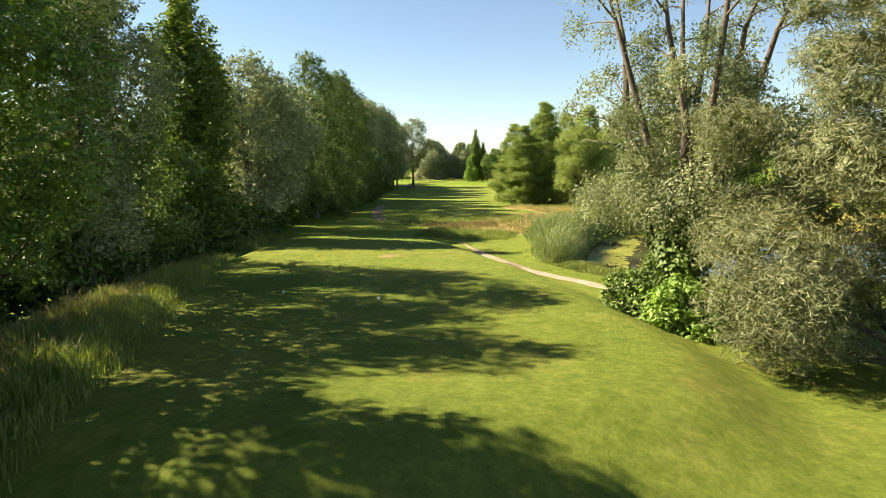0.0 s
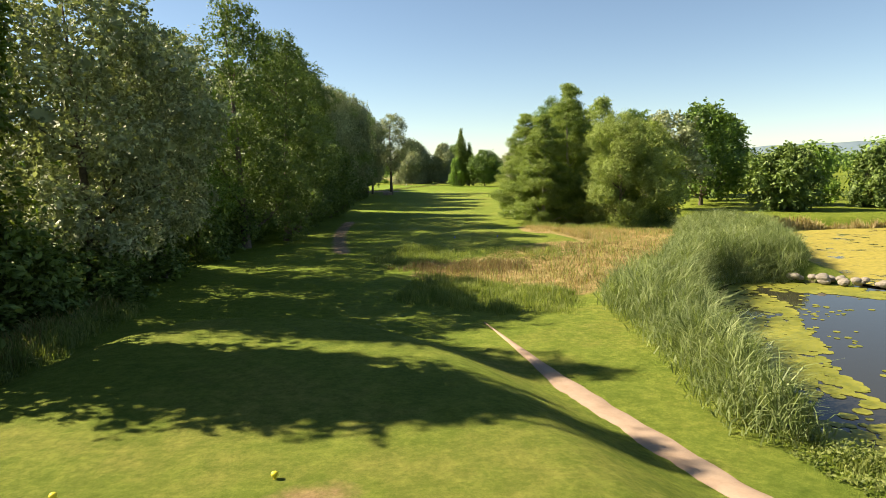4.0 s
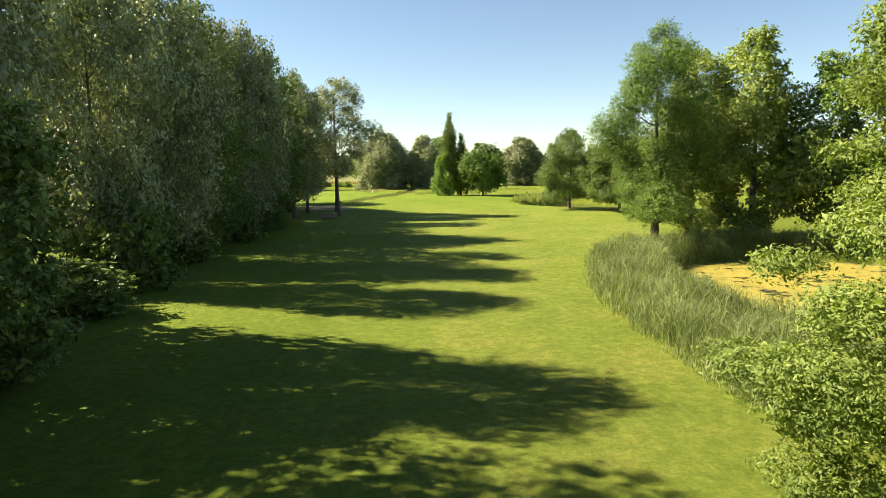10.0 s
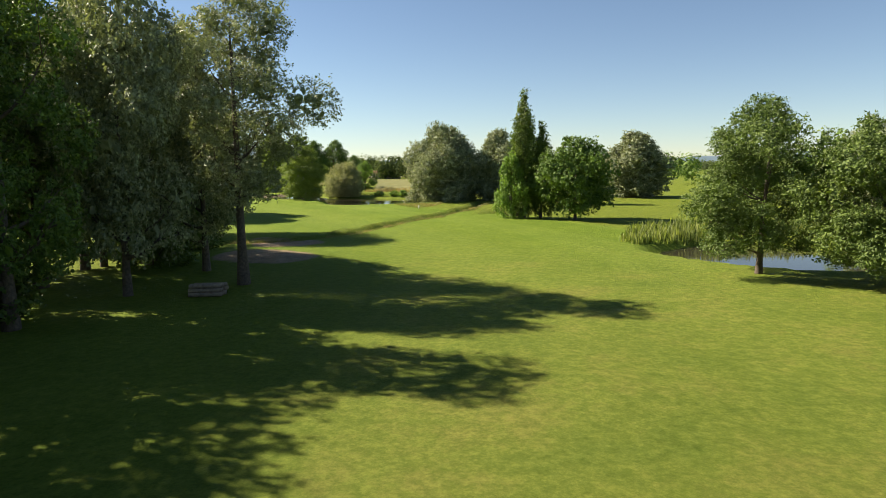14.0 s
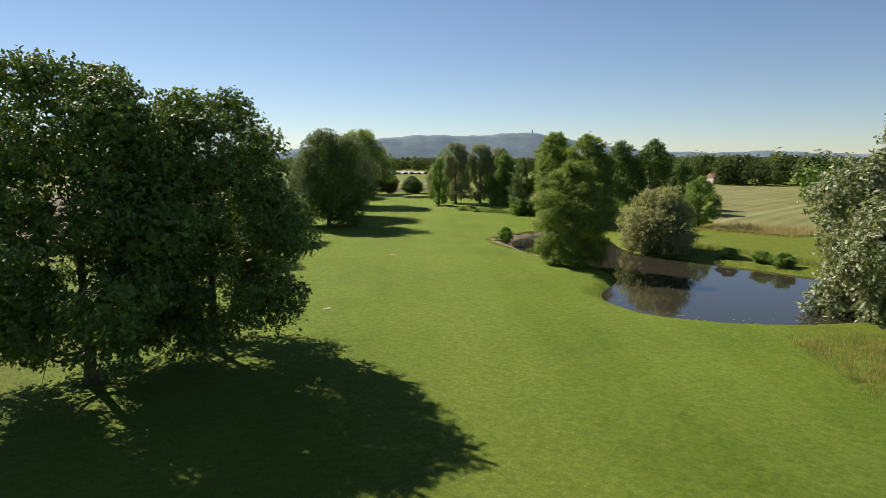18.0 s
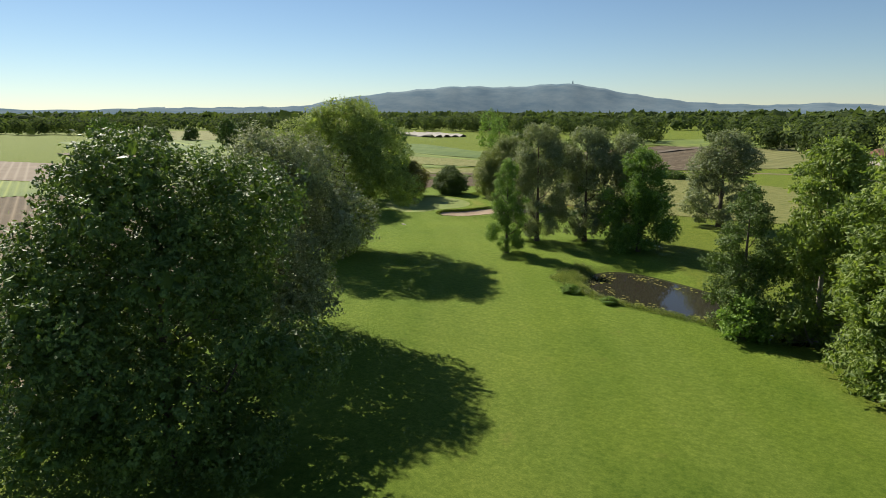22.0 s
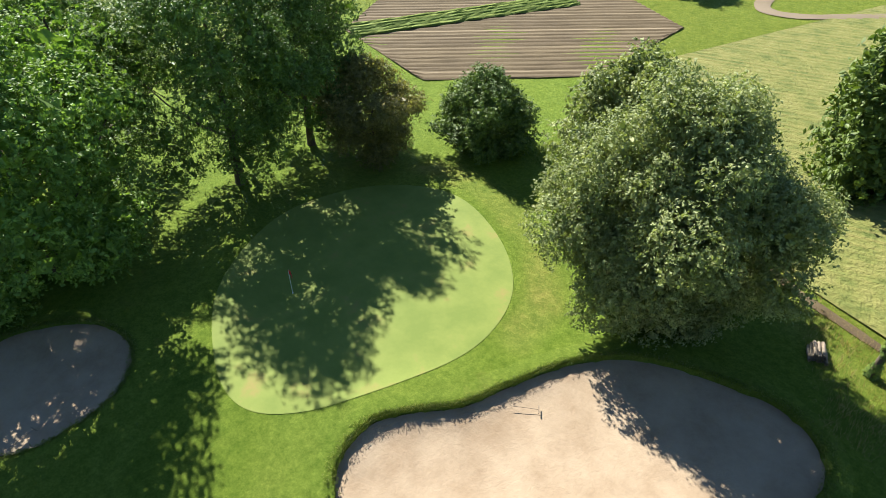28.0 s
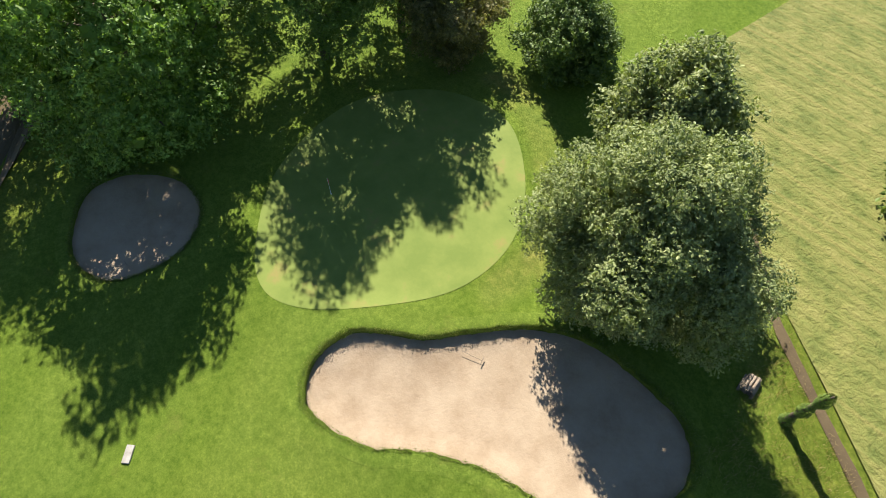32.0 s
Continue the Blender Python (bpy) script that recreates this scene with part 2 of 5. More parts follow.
for m_, pale in ((PLOUGH, (0.307, 0.241, 0.153)), (CROP, (0.263, 0.307, 0.051)), (DEEP_CROP, (0.17, 0.22, 0.045)), (WHEAT, (0.226, 0.204, 0.062)), (PALE_SOIL, (0.365, 0.314, 0.234)), (MEADOW, (0.248, 0.241, 0.088))):
    nt_ = m_.node_tree
    sock = nt_.nodes["Principled BSDF"].inputs["Base Color"]
    old = sock.links[0].from_socket
    nt_.links.new(mix(nt_, arith(nt_, "MULTIPLY", attr(nt_, "ridge"), 0.85), old, pale), sock)
STONE = simple_mat("pale_stone", [(0.3, (0.263, 0.241, 0.204)), (0.7, (0.438, 0.409, 0.365))], 2.0, 0.9)
OLD_STONE = simple_mat("weathered_stone", [(0.3, (0.146, 0.124, 0.095)), (0.7, (0.321, 0.292, 0.241))], 1.2, 0.95)
PLASTIC = {k: simple_mat(k + "_plastic", [(0.3, c), (0.7, c)], 3, 0.4, 0.0) for k, c in
           dict(yellow=(0.75, 0.62, 0.05), blue=(0.03, 0.05, 0.6), white=(0.8, 0.8, 0.78), red=(0.7, 0.03, 0.04)).items()}
METAL, _, _p = mat("galvanised_metal", 0.4)
_p.inputs["Base Color"].default_value, _p.inputs["Metallic"].default_value = (0.5, 0.5, 0.5, 1), 1.0
WOOD = simple_mat("weathered_wood", [(0.3, (0.16, 0.12, 0.085)), (0.7, (0.34, 0.28, 0.21))], 4, 0.9)


def water_mat(name, tint, rough=0.03):
    m, nt, p = mat(name, rough)
    p.inputs["Base Color"].default_value = (*tint, 1)
    p.inputs["IOR"].default_value, p.inputs["Specular IOR Level"].default_value = 1.33, 0.5
    bump(nt, p, noise_tex(nt, 1.6, 3), 0.06, 0.05)
    return m


def algae_mat():
    m, nt, p = mat("algae_water", 0.4)
    f = noise_tex(nt, 0.45, 7, 0.75)
    mask = ramp(nt, f, [(0.40, (0, 0, 0)), (0.44, (1, 1, 1))])
    c = ramp(nt, noise_tex(nt, 2.5, 5), [(0.3, (0.175, 0.155, 0.025)), (0.7, (0.32, 0.265, 0.052))])
    nt.links.new(mix(nt, mask, (0.035, 0.04, 0.025), c), p.inputs["Base Color"])
    nt.links.new(ramp(nt, mask, [(0, (0.03, 0.03, 0.03)), (1, (0.8, 0.8, 0.8))]), p.inputs["Roughness"])
    return m


WATER = water_mat("pond_water", (0.030, 0.028, 0.019))
ALGAE = algae_mat()

# ---- mesh tools ----
rng = np.random.default_rng(7)


def mesh_np(name, verts, faces, material, smooth=False):
    """A mesh from arrays; faces all of one size."""
    verts, faces = np.asarray(verts, np.float32), np.asarray(faces, np.int32)
    me = bpy.data.meshes.new(name)
    me.vertices.add(len(verts))
    me.vertices.foreach_set("co", verts.ravel())
    k = faces.shape[1]
    me.loops.add(faces.size)
    me.loops.foreach_set("vertex_index", faces.ravel())
    me.polygons.add(len(faces))
    me.polygons.foreach_set("loop_start", np.arange(0, faces.size, k, dtype=np.int32))
    me.polygons.foreach_set("loop_total", np.full(len(faces), k, np.int32))
    me.polygons.foreach_set("use_smooth", np.full(len(faces), smooth))
    me.update(calc_edges=True)
    me.materials.append(material)
    return me


def part(name, bm, material, parent=None, label="", smooth=False):
    me = bpy.data.meshes.new(name)
    bm.to_mesh(me)
    bm.free()
    if smooth:
        me.polygons.foreach_set("use_smooth", np.ones(len(me.polygons), bool))
    me.materials.append(material)
    ob = new(name, me)
    ob.parent = parent
    return tagged(ob, label=label)


def spline(pts, n=8, closed=True):
    """Smooth line through the given corners."""
    p = np.asarray(pts, float)
    k = len(p)
    out = []
    for i in range(k if closed else k - 1):
        a, b, c, d = (p[(i + j) % k] if closed else p[min(max(i + j, 0), k - 1)] for j in (-1, 0, 1, 2))
        for t in np.linspace(0, 1, n, endpoint=False):
            out.append(0.5 * (2 * b + (c - a) * t + (2 * a - 5 * b + 4 * c - d) * t * t + (3 * b - a - 3 * c + d) * t ** 3))
    if not closed:
        out.append(p[-1])
    return np.array(out)


def seg_dist(P, line, closed):
    a = line
    b = np.roll(line, -1, 0) if closed else line[1:]
    a = a if closed else line[:-1]
    best = np.full(len(P), 1e9)
    for p, q in zip(a, b):
        d = q - p
        t = np.clip(((P - p) @ d) / max(d @ d, 1e-9), 0, 1)
        best = np.minimum(best, np.hypot(*(P - p - t[:, None] * d).T))
    return best


def inside(P, poly):
    x, y = P.T
    c = np.zeros(len(P), bool)
    for (x0, y0), (x1, y1) in zip(poly, np.roll(poly, -1, 0)):
        if y0 != y1:
            c ^= ((y0 > y) != (y1 > y)) & (x < (x1 - x0) * (y - y0) / (y1 - y0) + x0)
    return c


def sdf(P, poly, reach=12):
    """Distance to a closed outline, negative inside; big values are cut off at reach."""
    out = np.full(len(P), float(reach))
    lo, hi = poly.min(0) - reach, poly.max(0) + reach
    near = np.all((P > lo) & (P < hi), 1)
    if near.any():
        q = P[near]
        d = seg_dist(q, poly, True)
        out[near] = np.minimum(np.where(inside(q, poly), -d, d), reach)
    return out


def smooth(x, a, b):
    t = np.clip((x - a) / (b - a), 0, 1)
    return t * t * (3 - 2 * t)


# ---- plan ----
CENTRE = spline([(0, -30), (1, 60), (3, 120), (8, 180), (2, 228), (-38, 288), (-92, 358), (-140, 425), (-168, 452), (-200, 480)], 6, False)
TEE = spline([(-12, 14), (5.6, 14), (4.8, 29), (2.2, 39), (0.4, 45), (-2, 49.4), (-6, 52), (-11, 50), (-13, 38)])
TEE_2 = spline([(-3, 80), (2, 77), (8, 77), (11.5, 82), (13, 89), (9, 95), (4, 93)])
PONDS = {
    "pond_tee": (-1.2, spline([(10, 46), (11.5, 41), (16, 37.5), (30, 34), (46, 40), (46, 60), (32, 62), (25, 68), (19, 68), (14, 58)])),
    "pond_weed": (-1.1, spline([(28, 70), (33, 64), (48, 64), (60, 80), (58, 98), (44, 100), (34, 88)])),
    "pond_algae": (-1.0, spline([(19.5, 131), (20, 137), (23, 147), (29, 151), (38, 150), (44, 140), (40, 128), (30, 118), (23, 121)])),
    "pond_trees": (-1.0, spline([(27, 223), (31, 213), (38, 209), (48, 214), (46, 228), (37, 233)])),
    "pond_large": (-0.6, spline([(-36, 325), (-34, 314), (-30, 309), (-24, 306), (-15, 309), (-2, 322), (-2, 336), (-16, 339), (-32, 345), (-42, 349),
                                  (-50, 362), (-60, 374), (-65, 366), (-65.5, 355), (-62, 346), (-54, 338), (-44, 334)])),
    "pond_small": (-0.7, spline([(-112, 417), (-109, 409), (-103, 405.5), (-93, 404), (-84, 402), (-80, 408), (-90, 414), (-101, 419.5), (-109, 421)])),
}
DITCH = spline([(-30, 222), (-18, 228), (-10, 236.5), (-7, 249), (-1.8, 265), (4, 290), (6, 305), (12, 318)], 6, False)
BUNKER_R = spline([(-162.6, 445), (-163.6, 448), (-162.6, 450.5), (-161, 453), (-160, 456.5), (-158.6, 460.5), (-156, 463.8), (-152, 465.8), (-147.5, 466.8),
                   (-144.4, 464.5), (-144.4, 460), (-147.2, 455.8), (-150.5, 453.2), (-153.4, 449.8), (-155.5, 446.2), (-159.5, 443.6)])
BUNKER_L = spline([(-182.8, 430.2), (-186, 432), (-186.4, 435.4), (-184, 439.2), (-180, 440.4), (-176.8, 438.6), (-175.6, 435.4), (-176, 432), (-179, 429.9)])
GREEN_OUT = spline([(-175, 444), (-181.5, 448), (-186, 456), (-184.5, 464), (-178.5, 468.4), (-171.5, 467), (-166, 463), (-163.8, 457.5), (-164.6, 451.5), (-166.8, 446), (-170, 443.2)])


def height(x, y, cut=True):
    """Ground height in metres; cut: with the bunkers dug out."""
    P = np.stack([np.ravel(x), np.ravel(y)], 1).astype(float)
    X, Y = P.T
    h = 0.10 * np.sin(X * 0.11 + 1) * np.sin(Y * 0.083) + 0.06 * np.sin(X * 0.31 + Y * 0.23)
    h *= 1 - smooth(seg_dist(P, CENTRE[::3], False), 24, 45)
    h += 1.3 * smooth(-sdf(P, TEE, 8), -3.2, 0.8) + 0.45 * smooth(-sdf(P, TEE_2, 6), -3, 1)
    h += 0.35 * smooth(-sdf(P, GREEN_OUT, 10), -7, 1)
    h += 0.5 * np.exp(-((X + 12) / 9) ** 2 - ((Y - 214) / 6) ** 2)
    for level, poly in PONDS.values():
        h += (level - 1.0) * smooth(-sdf(P, poly, 6), -2.2, 1.6)
    near = np.all((P > DITCH.min(0) - 5) & (P < DITCH.max(0) + 5), 1)
    if near.any():
        h[near] -= 1.0 * (1 - smooth(seg_dist(P[near], DITCH, False), 0.3, 1.7))
    h += 0.3 * (1 - smooth(sdf(P, BUNKER_R, 6), 0.5, 4.0))
    if cut:
        h -= 1.1 * smooth(-sdf(P, BUNKER_R, 3), -0.75, -0.2) + 0.9 * smooth(-sdf(P, BUNKER_L, 3), -0.75, -0.2)
    return h


def h1(x, y):
    return float(height([x], [y])[0])


def steps(*spans):
    """Grid lines: (from, to, step) one after another."""
    out = []
    for a, b, s in spans:
        out.append(np.linspace(a, b, max(1, round((b - a) / s)), endpoint=False))
    return np.append(np.concatenate(out), spans[-1][1])


# ---- ground: one sheet to the horizon ----
gx = steps((-4900, -1000, 260), (-1000, -420, 40), (-420, -220, 6), (-220, -189, 1.3), (-189, -143, 0.42), (-143, -18, 1.3), (-18, 18, 0.65), (18, 70, 1.3), (70, 240, 8), (240, 1000, 60), (1000, 4900, 260))
gy = steps((-4900, -400, 260), (-400, -20, 20), (-20, 15, 1.3), (15, 60, 0.65), (60, 428, 1.3), (428, 470, 0.42), (470, 520, 1.3), (520, 800, 8), (800, 1600, 60), (1600, 4900, 260))
XX, YY = np.meshgrid(gx, gy)
GP = np.stack([XX.ravel(), YY.ravel()], 1)
nx, ny = len(gx), len(gy)
idx = np.arange(nx * ny).reshape(ny, nx)
quads = np.stack([idx[:-1, :-1], idx[:-1, 1:], idx[1:, 1:], idx[1:, :-1]], -1).reshape(-1, 4)
me = mesh_np("ground", np.c_[GP, height(XX, YY)], quads, GROUND, True)
core = np.all((GP > (-260, -40)) & (GP < (90, 540)), 1)
across = np.zeros(len(GP))
across[core] = seg_dist(GP[core], CENTRE, False)
far = np.full(len(GP), 40.0)
far[core] = across[core]
DRY = [spline(p) for p in (
    [(-2, 71), (3, 74.5), (8, 74), (14, 80), (24, 88), (26, 94), (14, 98), (13, 84), (12, 80)],
    [(3, 74), (13, 82), (22, 84), (15, 69), (8, 61.5), (3, 64), (-1.5, 68)],
    [(-14, 302), (-9, 304.5), (-3, 309), (-2.5, 303), (-5, 293), (-8, 290), (-10.5, 295)],
    [(-3.5, 37.4), (-3.0, 37.8), (-2.6, 37.6), (-2.7, 37.1), (-3.2, 37.0)],
    [(10, 96), (16, 94), (20, 90), (13, 84)],
    [(10, 88), (20, 92), (20, 112), (11, 100)])]
SOIL = [spline(p) for p in (
    [(-7.2, 80), (-8.4, 88), (-9.3, 97), (-9.6, 104), (-9.9, 111), (-10.8, 111), (-10.7, 104), (-10.4, 97), (-9.4, 88), (-8.2, 80)],
    [(-15, 217), (-7, 214), (-9, 209), (-16, 211)], [(-16, 222), (-20, 233), (-11, 229), (-11, 225)],
    [(-68.6, 348.5), (-68.2, 357), (-66.4, 365), (-64, 374), (-63.5, 362), (-64, 350), (-57, 339), (-50, 333), (-49.5, 331.5), (-57.4, 337), (-64.8, 343)])]
dry = np.max([smooth(-sdf(GP, p, 6), -1.5, 1.0) for k, p in enumerate(DRY) if k != 2], 0)
soil = np.max([smooth(-sdf(GP, p, 6), -1.0, 0.8) for p in SOIL], 0)
for level, poly in PONDS.values():
    soil = np.maximum(soil, smooth(-sdf(GP, poly, 6), -0.5, 0.6))
rough_mask = smooth(far, 24, 36)
FRINGE = spline([(-184, 471.5), (-179, 472.5), (-174, 472.3), (-169.5, 470.5), (-165, 467), (-162.2, 463.5), (-161.5, 459), (-163.2, 459), (-164.5, 463), (-167.5, 466.5), (-171.5, 468.5), (-178, 469.8), (-184, 469)])
parch = smooth(GP[:, 1], 235, 190) * (0.2 + 0.65 * np.maximum(smooth(GP[:, 0], -2, 7), smooth(GP[:, 1], 58, 48))) + 0.15 * (1 - smooth(far, 4, 14))
parch = np.maximum(parch, smooth(-sdf(GP, FRINGE, 6), -1.2, 0.8) * 1.2)
VERGE = spline([(-157, 477), (-150, 474), (-143, 471.5), (-134, 470), (-133, 473.4), (-146, 476.9), (-156, 479.6)])
parch = np.maximum(parch, smooth(-sdf(GP, VERGE, 6), -1.0, 0.8) * 1.2)
for name, v in (("across", across), ("rough", rough_mask), ("dry", dry), ("soil", soil), ("parch", parch)):
    me.attributes.new(name, "FLOAT", "POINT").data.foreach_set("value", v.astype(np.float32))
tagged(new("ground", me), "sunlit mown fairway grass running to open farmland", "grass", kind="structure")

# ---- water ----
for name, (level, poly) in PONDS.items():
    c = poly.mean(0)
    bm = bmesh.new()
    out = c + (poly - c) * 1.06
    bm.faces.new([bm.verts.new((*p, level)) for p in out])
    bmesh.ops.triangulate(bm, faces=bm.faces[:])
    weedy = name in ("pond_weed", "pond_algae")
    tagged(part(name, bm, ALGAE if weedy else WATER), "pond covered with yellow algae" if weedy else "still brown pond reflecting the sky", "pond", kind="structure")


def sheet(name, poly, material, lift, label, category, zfun=None, rings=(0.0, 0.25, 0.6, 1.2, 2.0), radial=False):
    """A sheet with a crisp outline that follows the ground."""
    nrm = np.roll(poly, -1, 0) - np.roll(poly, 1, 0)
    nrm /= np.linalg.norm(nrm, axis=1)[:, None]
    nrm = np.stack([-nrm[:, 1], nrm[:, 0]], 1)
    if inside(poly[:1] + nrm[:1] * 0.05, poly)[0] == 0:
        nrm = -nrm
    bm = bmesh.new()
    loops = []
    for r in rings:
        q = poly.mean(0) + (poly - poly.mean(0)) * (1 - r) if radial else poly + nrm * r
        z = (zfun or (lambda p: height(*p.T) + lift))(q)
        loops.append([bm.verts.new((*p, w)) for p, w in zip(q, z)])
    for a, b in zip(loops, loops[1:]):
        for i in range(len(a)):
            j = (i + 1) % len(a)
            bm.faces.new((a[i], a[j], b[j], b[i]))
    f = bm.faces.new(loops[-1])
    bmesh.ops.triangulate(bm, faces=[f])
    bmesh.ops.recalc_face_normals(bm, faces=bm.faces[:])
    return tagged(part(name, bm, material, None, "", True), label, category, kind="structure")


sheet("putting_green", GREEN_OUT, GREEN, 0.03, "closely mown pale putting green, half in tree shade", "green", None, (0, .04, .1, .2, .3, .4, .5, .6, .7, .8, .9, .96), True)
for poly, deep, lab in ((BUNKER_R, 0.42, "kidney-shaped bunker of raked pale sand with steep grass lip"), (BUNKER_L, 0.25, "oval sand bunker lying in tree shade")):
    def bed(p, poly=poly, deep=deep):
        return height(*p.T, False) - deep - 0.25 * smooth(-sdf(p, poly, 4), 0.0, 2.2) + 0.04 * np.sin(p[:, 0] * 2.1) * np.sin(p[:, 1] * 1.7)
    sheet("bunker", poly, SAND, 0, lab, "bunker", bed)
    # turf collar round the sand, with a dark undercut face
    nrm = np.roll(poly, -1, 0) - np.roll(poly, 1, 0)
    nrm /= np.linalg.norm(nrm, axis=1)[:, None]
    nrm = np.stack([-nrm[:, 1], nrm[:, 0]], 1)
    if inside(poly[:1] + nrm[:1] * 0.05, poly)[0]:
        nrm = -nrm
    wob = 0.07 * np.sin(np.arange(len(poly)) * 2.3) + 0.05 * np.sin(np.arange(len(poly)) * 5.1)
    bm = bmesh.new()
    loops = []
    for off, dz in ((0.0, -deep - 0.1), (0.06, -0.06), (0.0, 0.03), (0.25, 0.06), (0.7, 0.045), (1.25, 0.02)):
        q = poly + nrm * (off + wob)[:, None]
        loops.append([bm.verts.new((*p, w)) for p, w in zip(q, height(*q.T, False) + dz)])
    for a, b in zip(loops, loops[1:]):
        for k in range(len(a)):
            bm.faces.new((a[k], a[(k + 1) % len(a)], b[(k + 1) % len(a)], b[k]))
    bmesh.ops.recalc_face_normals(bm, faces=bm.faces[:])
    tagged(part("turf_collar", bm, GROUND, None, "", True), "mown turf lip round a sand bunker", "grass", kind="structure")


for x, y, a in ((-72, 322, .36), (-70.9, 321.2, .2), (-54.6, 289, .3)):
    k = np.arange(18) * 2 * math.pi / 18
    rim = np.c_[x + a * np.cos(k) * (1 + .25 * np.sin(3 * k + x)), y + a * 1.5 * np.sin(k) * (1 + .2 * np.sin(2 * k))]
    sheet("divot_sand", rim, SAND, 0.025, "small patch of sand filling a divot in the fairway", "sand", None, (0, .4, .8), True)


def strip(name, line, width, material, label, category, lift=0.03, fade=0.0):
    line = spline(line, 8, False)
    t = np.gradient(line, axis=0)
    t /= np.linalg.norm(t, axis=1)[:, None]
    nn = np.stack([-t[:, 1], t[:, 0]], 1)
    w = width * (1 + 0.07 * np.sin(np.arange(len(line)) * 1.7) + 0.08 * np.sin(np.arange(len(line)) * 0.6))
    w = w * (1 - fade * smooth(np.linspace(0, 1, len(line)), 0.72, 1.0))
    cols = []
    for s in (-0.5, -0.3, 0, 0.3, 0.5):
        q = line + nn * (w * s)[:, None]
        cols.append(np.c_[q, height(*q.T) + lift - 0.05 * (abs(s) == 0.5)])
    v = np.concatenate(cols)
    n = len(line)
    f = [(a * n + i, a * n + i + 1, (a + 1) * n + i + 1, (a + 1) * n + i) for a in range(4) for i in range(n - 1)]
    me = mesh_np(name, v, np.array(f), material, True)
    return tagged(new(name, me), label, category, kind="structure")


strip("footpath", [(13.5, 28.6), (9.2, 32.8), (8.0, 35.1), (7.2, 36.4), (6.3, 38.0), (5.3, 40.2), (4.2, 43.8), (3.4, 46.6), (2.6, 50.5), (1.6, 55)], 0.9, PATHM, "trodden gravel path beside the raised tee", "path", 0.06, 0.96)

# ---- trees ----
def tube(bm, pts, radii, sides=7):
    rings = []
    for i, (p, r) in enumerate(zip(pts, radii)):
        d = Vector(pts[min(i + 1, len(pts) - 1)]) - Vector(pts[max(i - 1, 0)])
        q = d.to_track_quat("Z", "Y")
        rings.append([bm.verts.new(Vector(p) + q @ Vector((r * math.cos(2 * math.pi * k / sides), r * math.sin(2 * math.pi * k / sides), 0))) for k in range(sides)])
    for a, b in zip(rings, rings[1:]):
        for k in range(sides):
            bm.faces.new((a[k], a[(k + 1) % sides], b[(k + 1) % sides], b[k]))
    bm.faces.new(rings[-1])


def leaves(c, n, size, aspect=0.5, rg=rng):
    """One folded-flat diamond a leaf spray, at c, facing n."""
    n = n / np.linalg.norm(n, axis=1)[:, None]
    u = np.cross(n, rg.normal(size=c.shape))
    u /= np.linalg.norm(u, axis=1)[:, None]
    v = np.cross(n, u)
    s = (size * rg.uniform(0.6, 1.35, len(c)))[:, None]
    verts = np.stack([c - u * s, c + v * s * aspect - n * s * 0.12, c + u * s, c - v * s * aspect - n * s * 0.12], 1).reshape(-1, 3)
    return verts, np.arange(len(verts)).reshape(-1, 4)


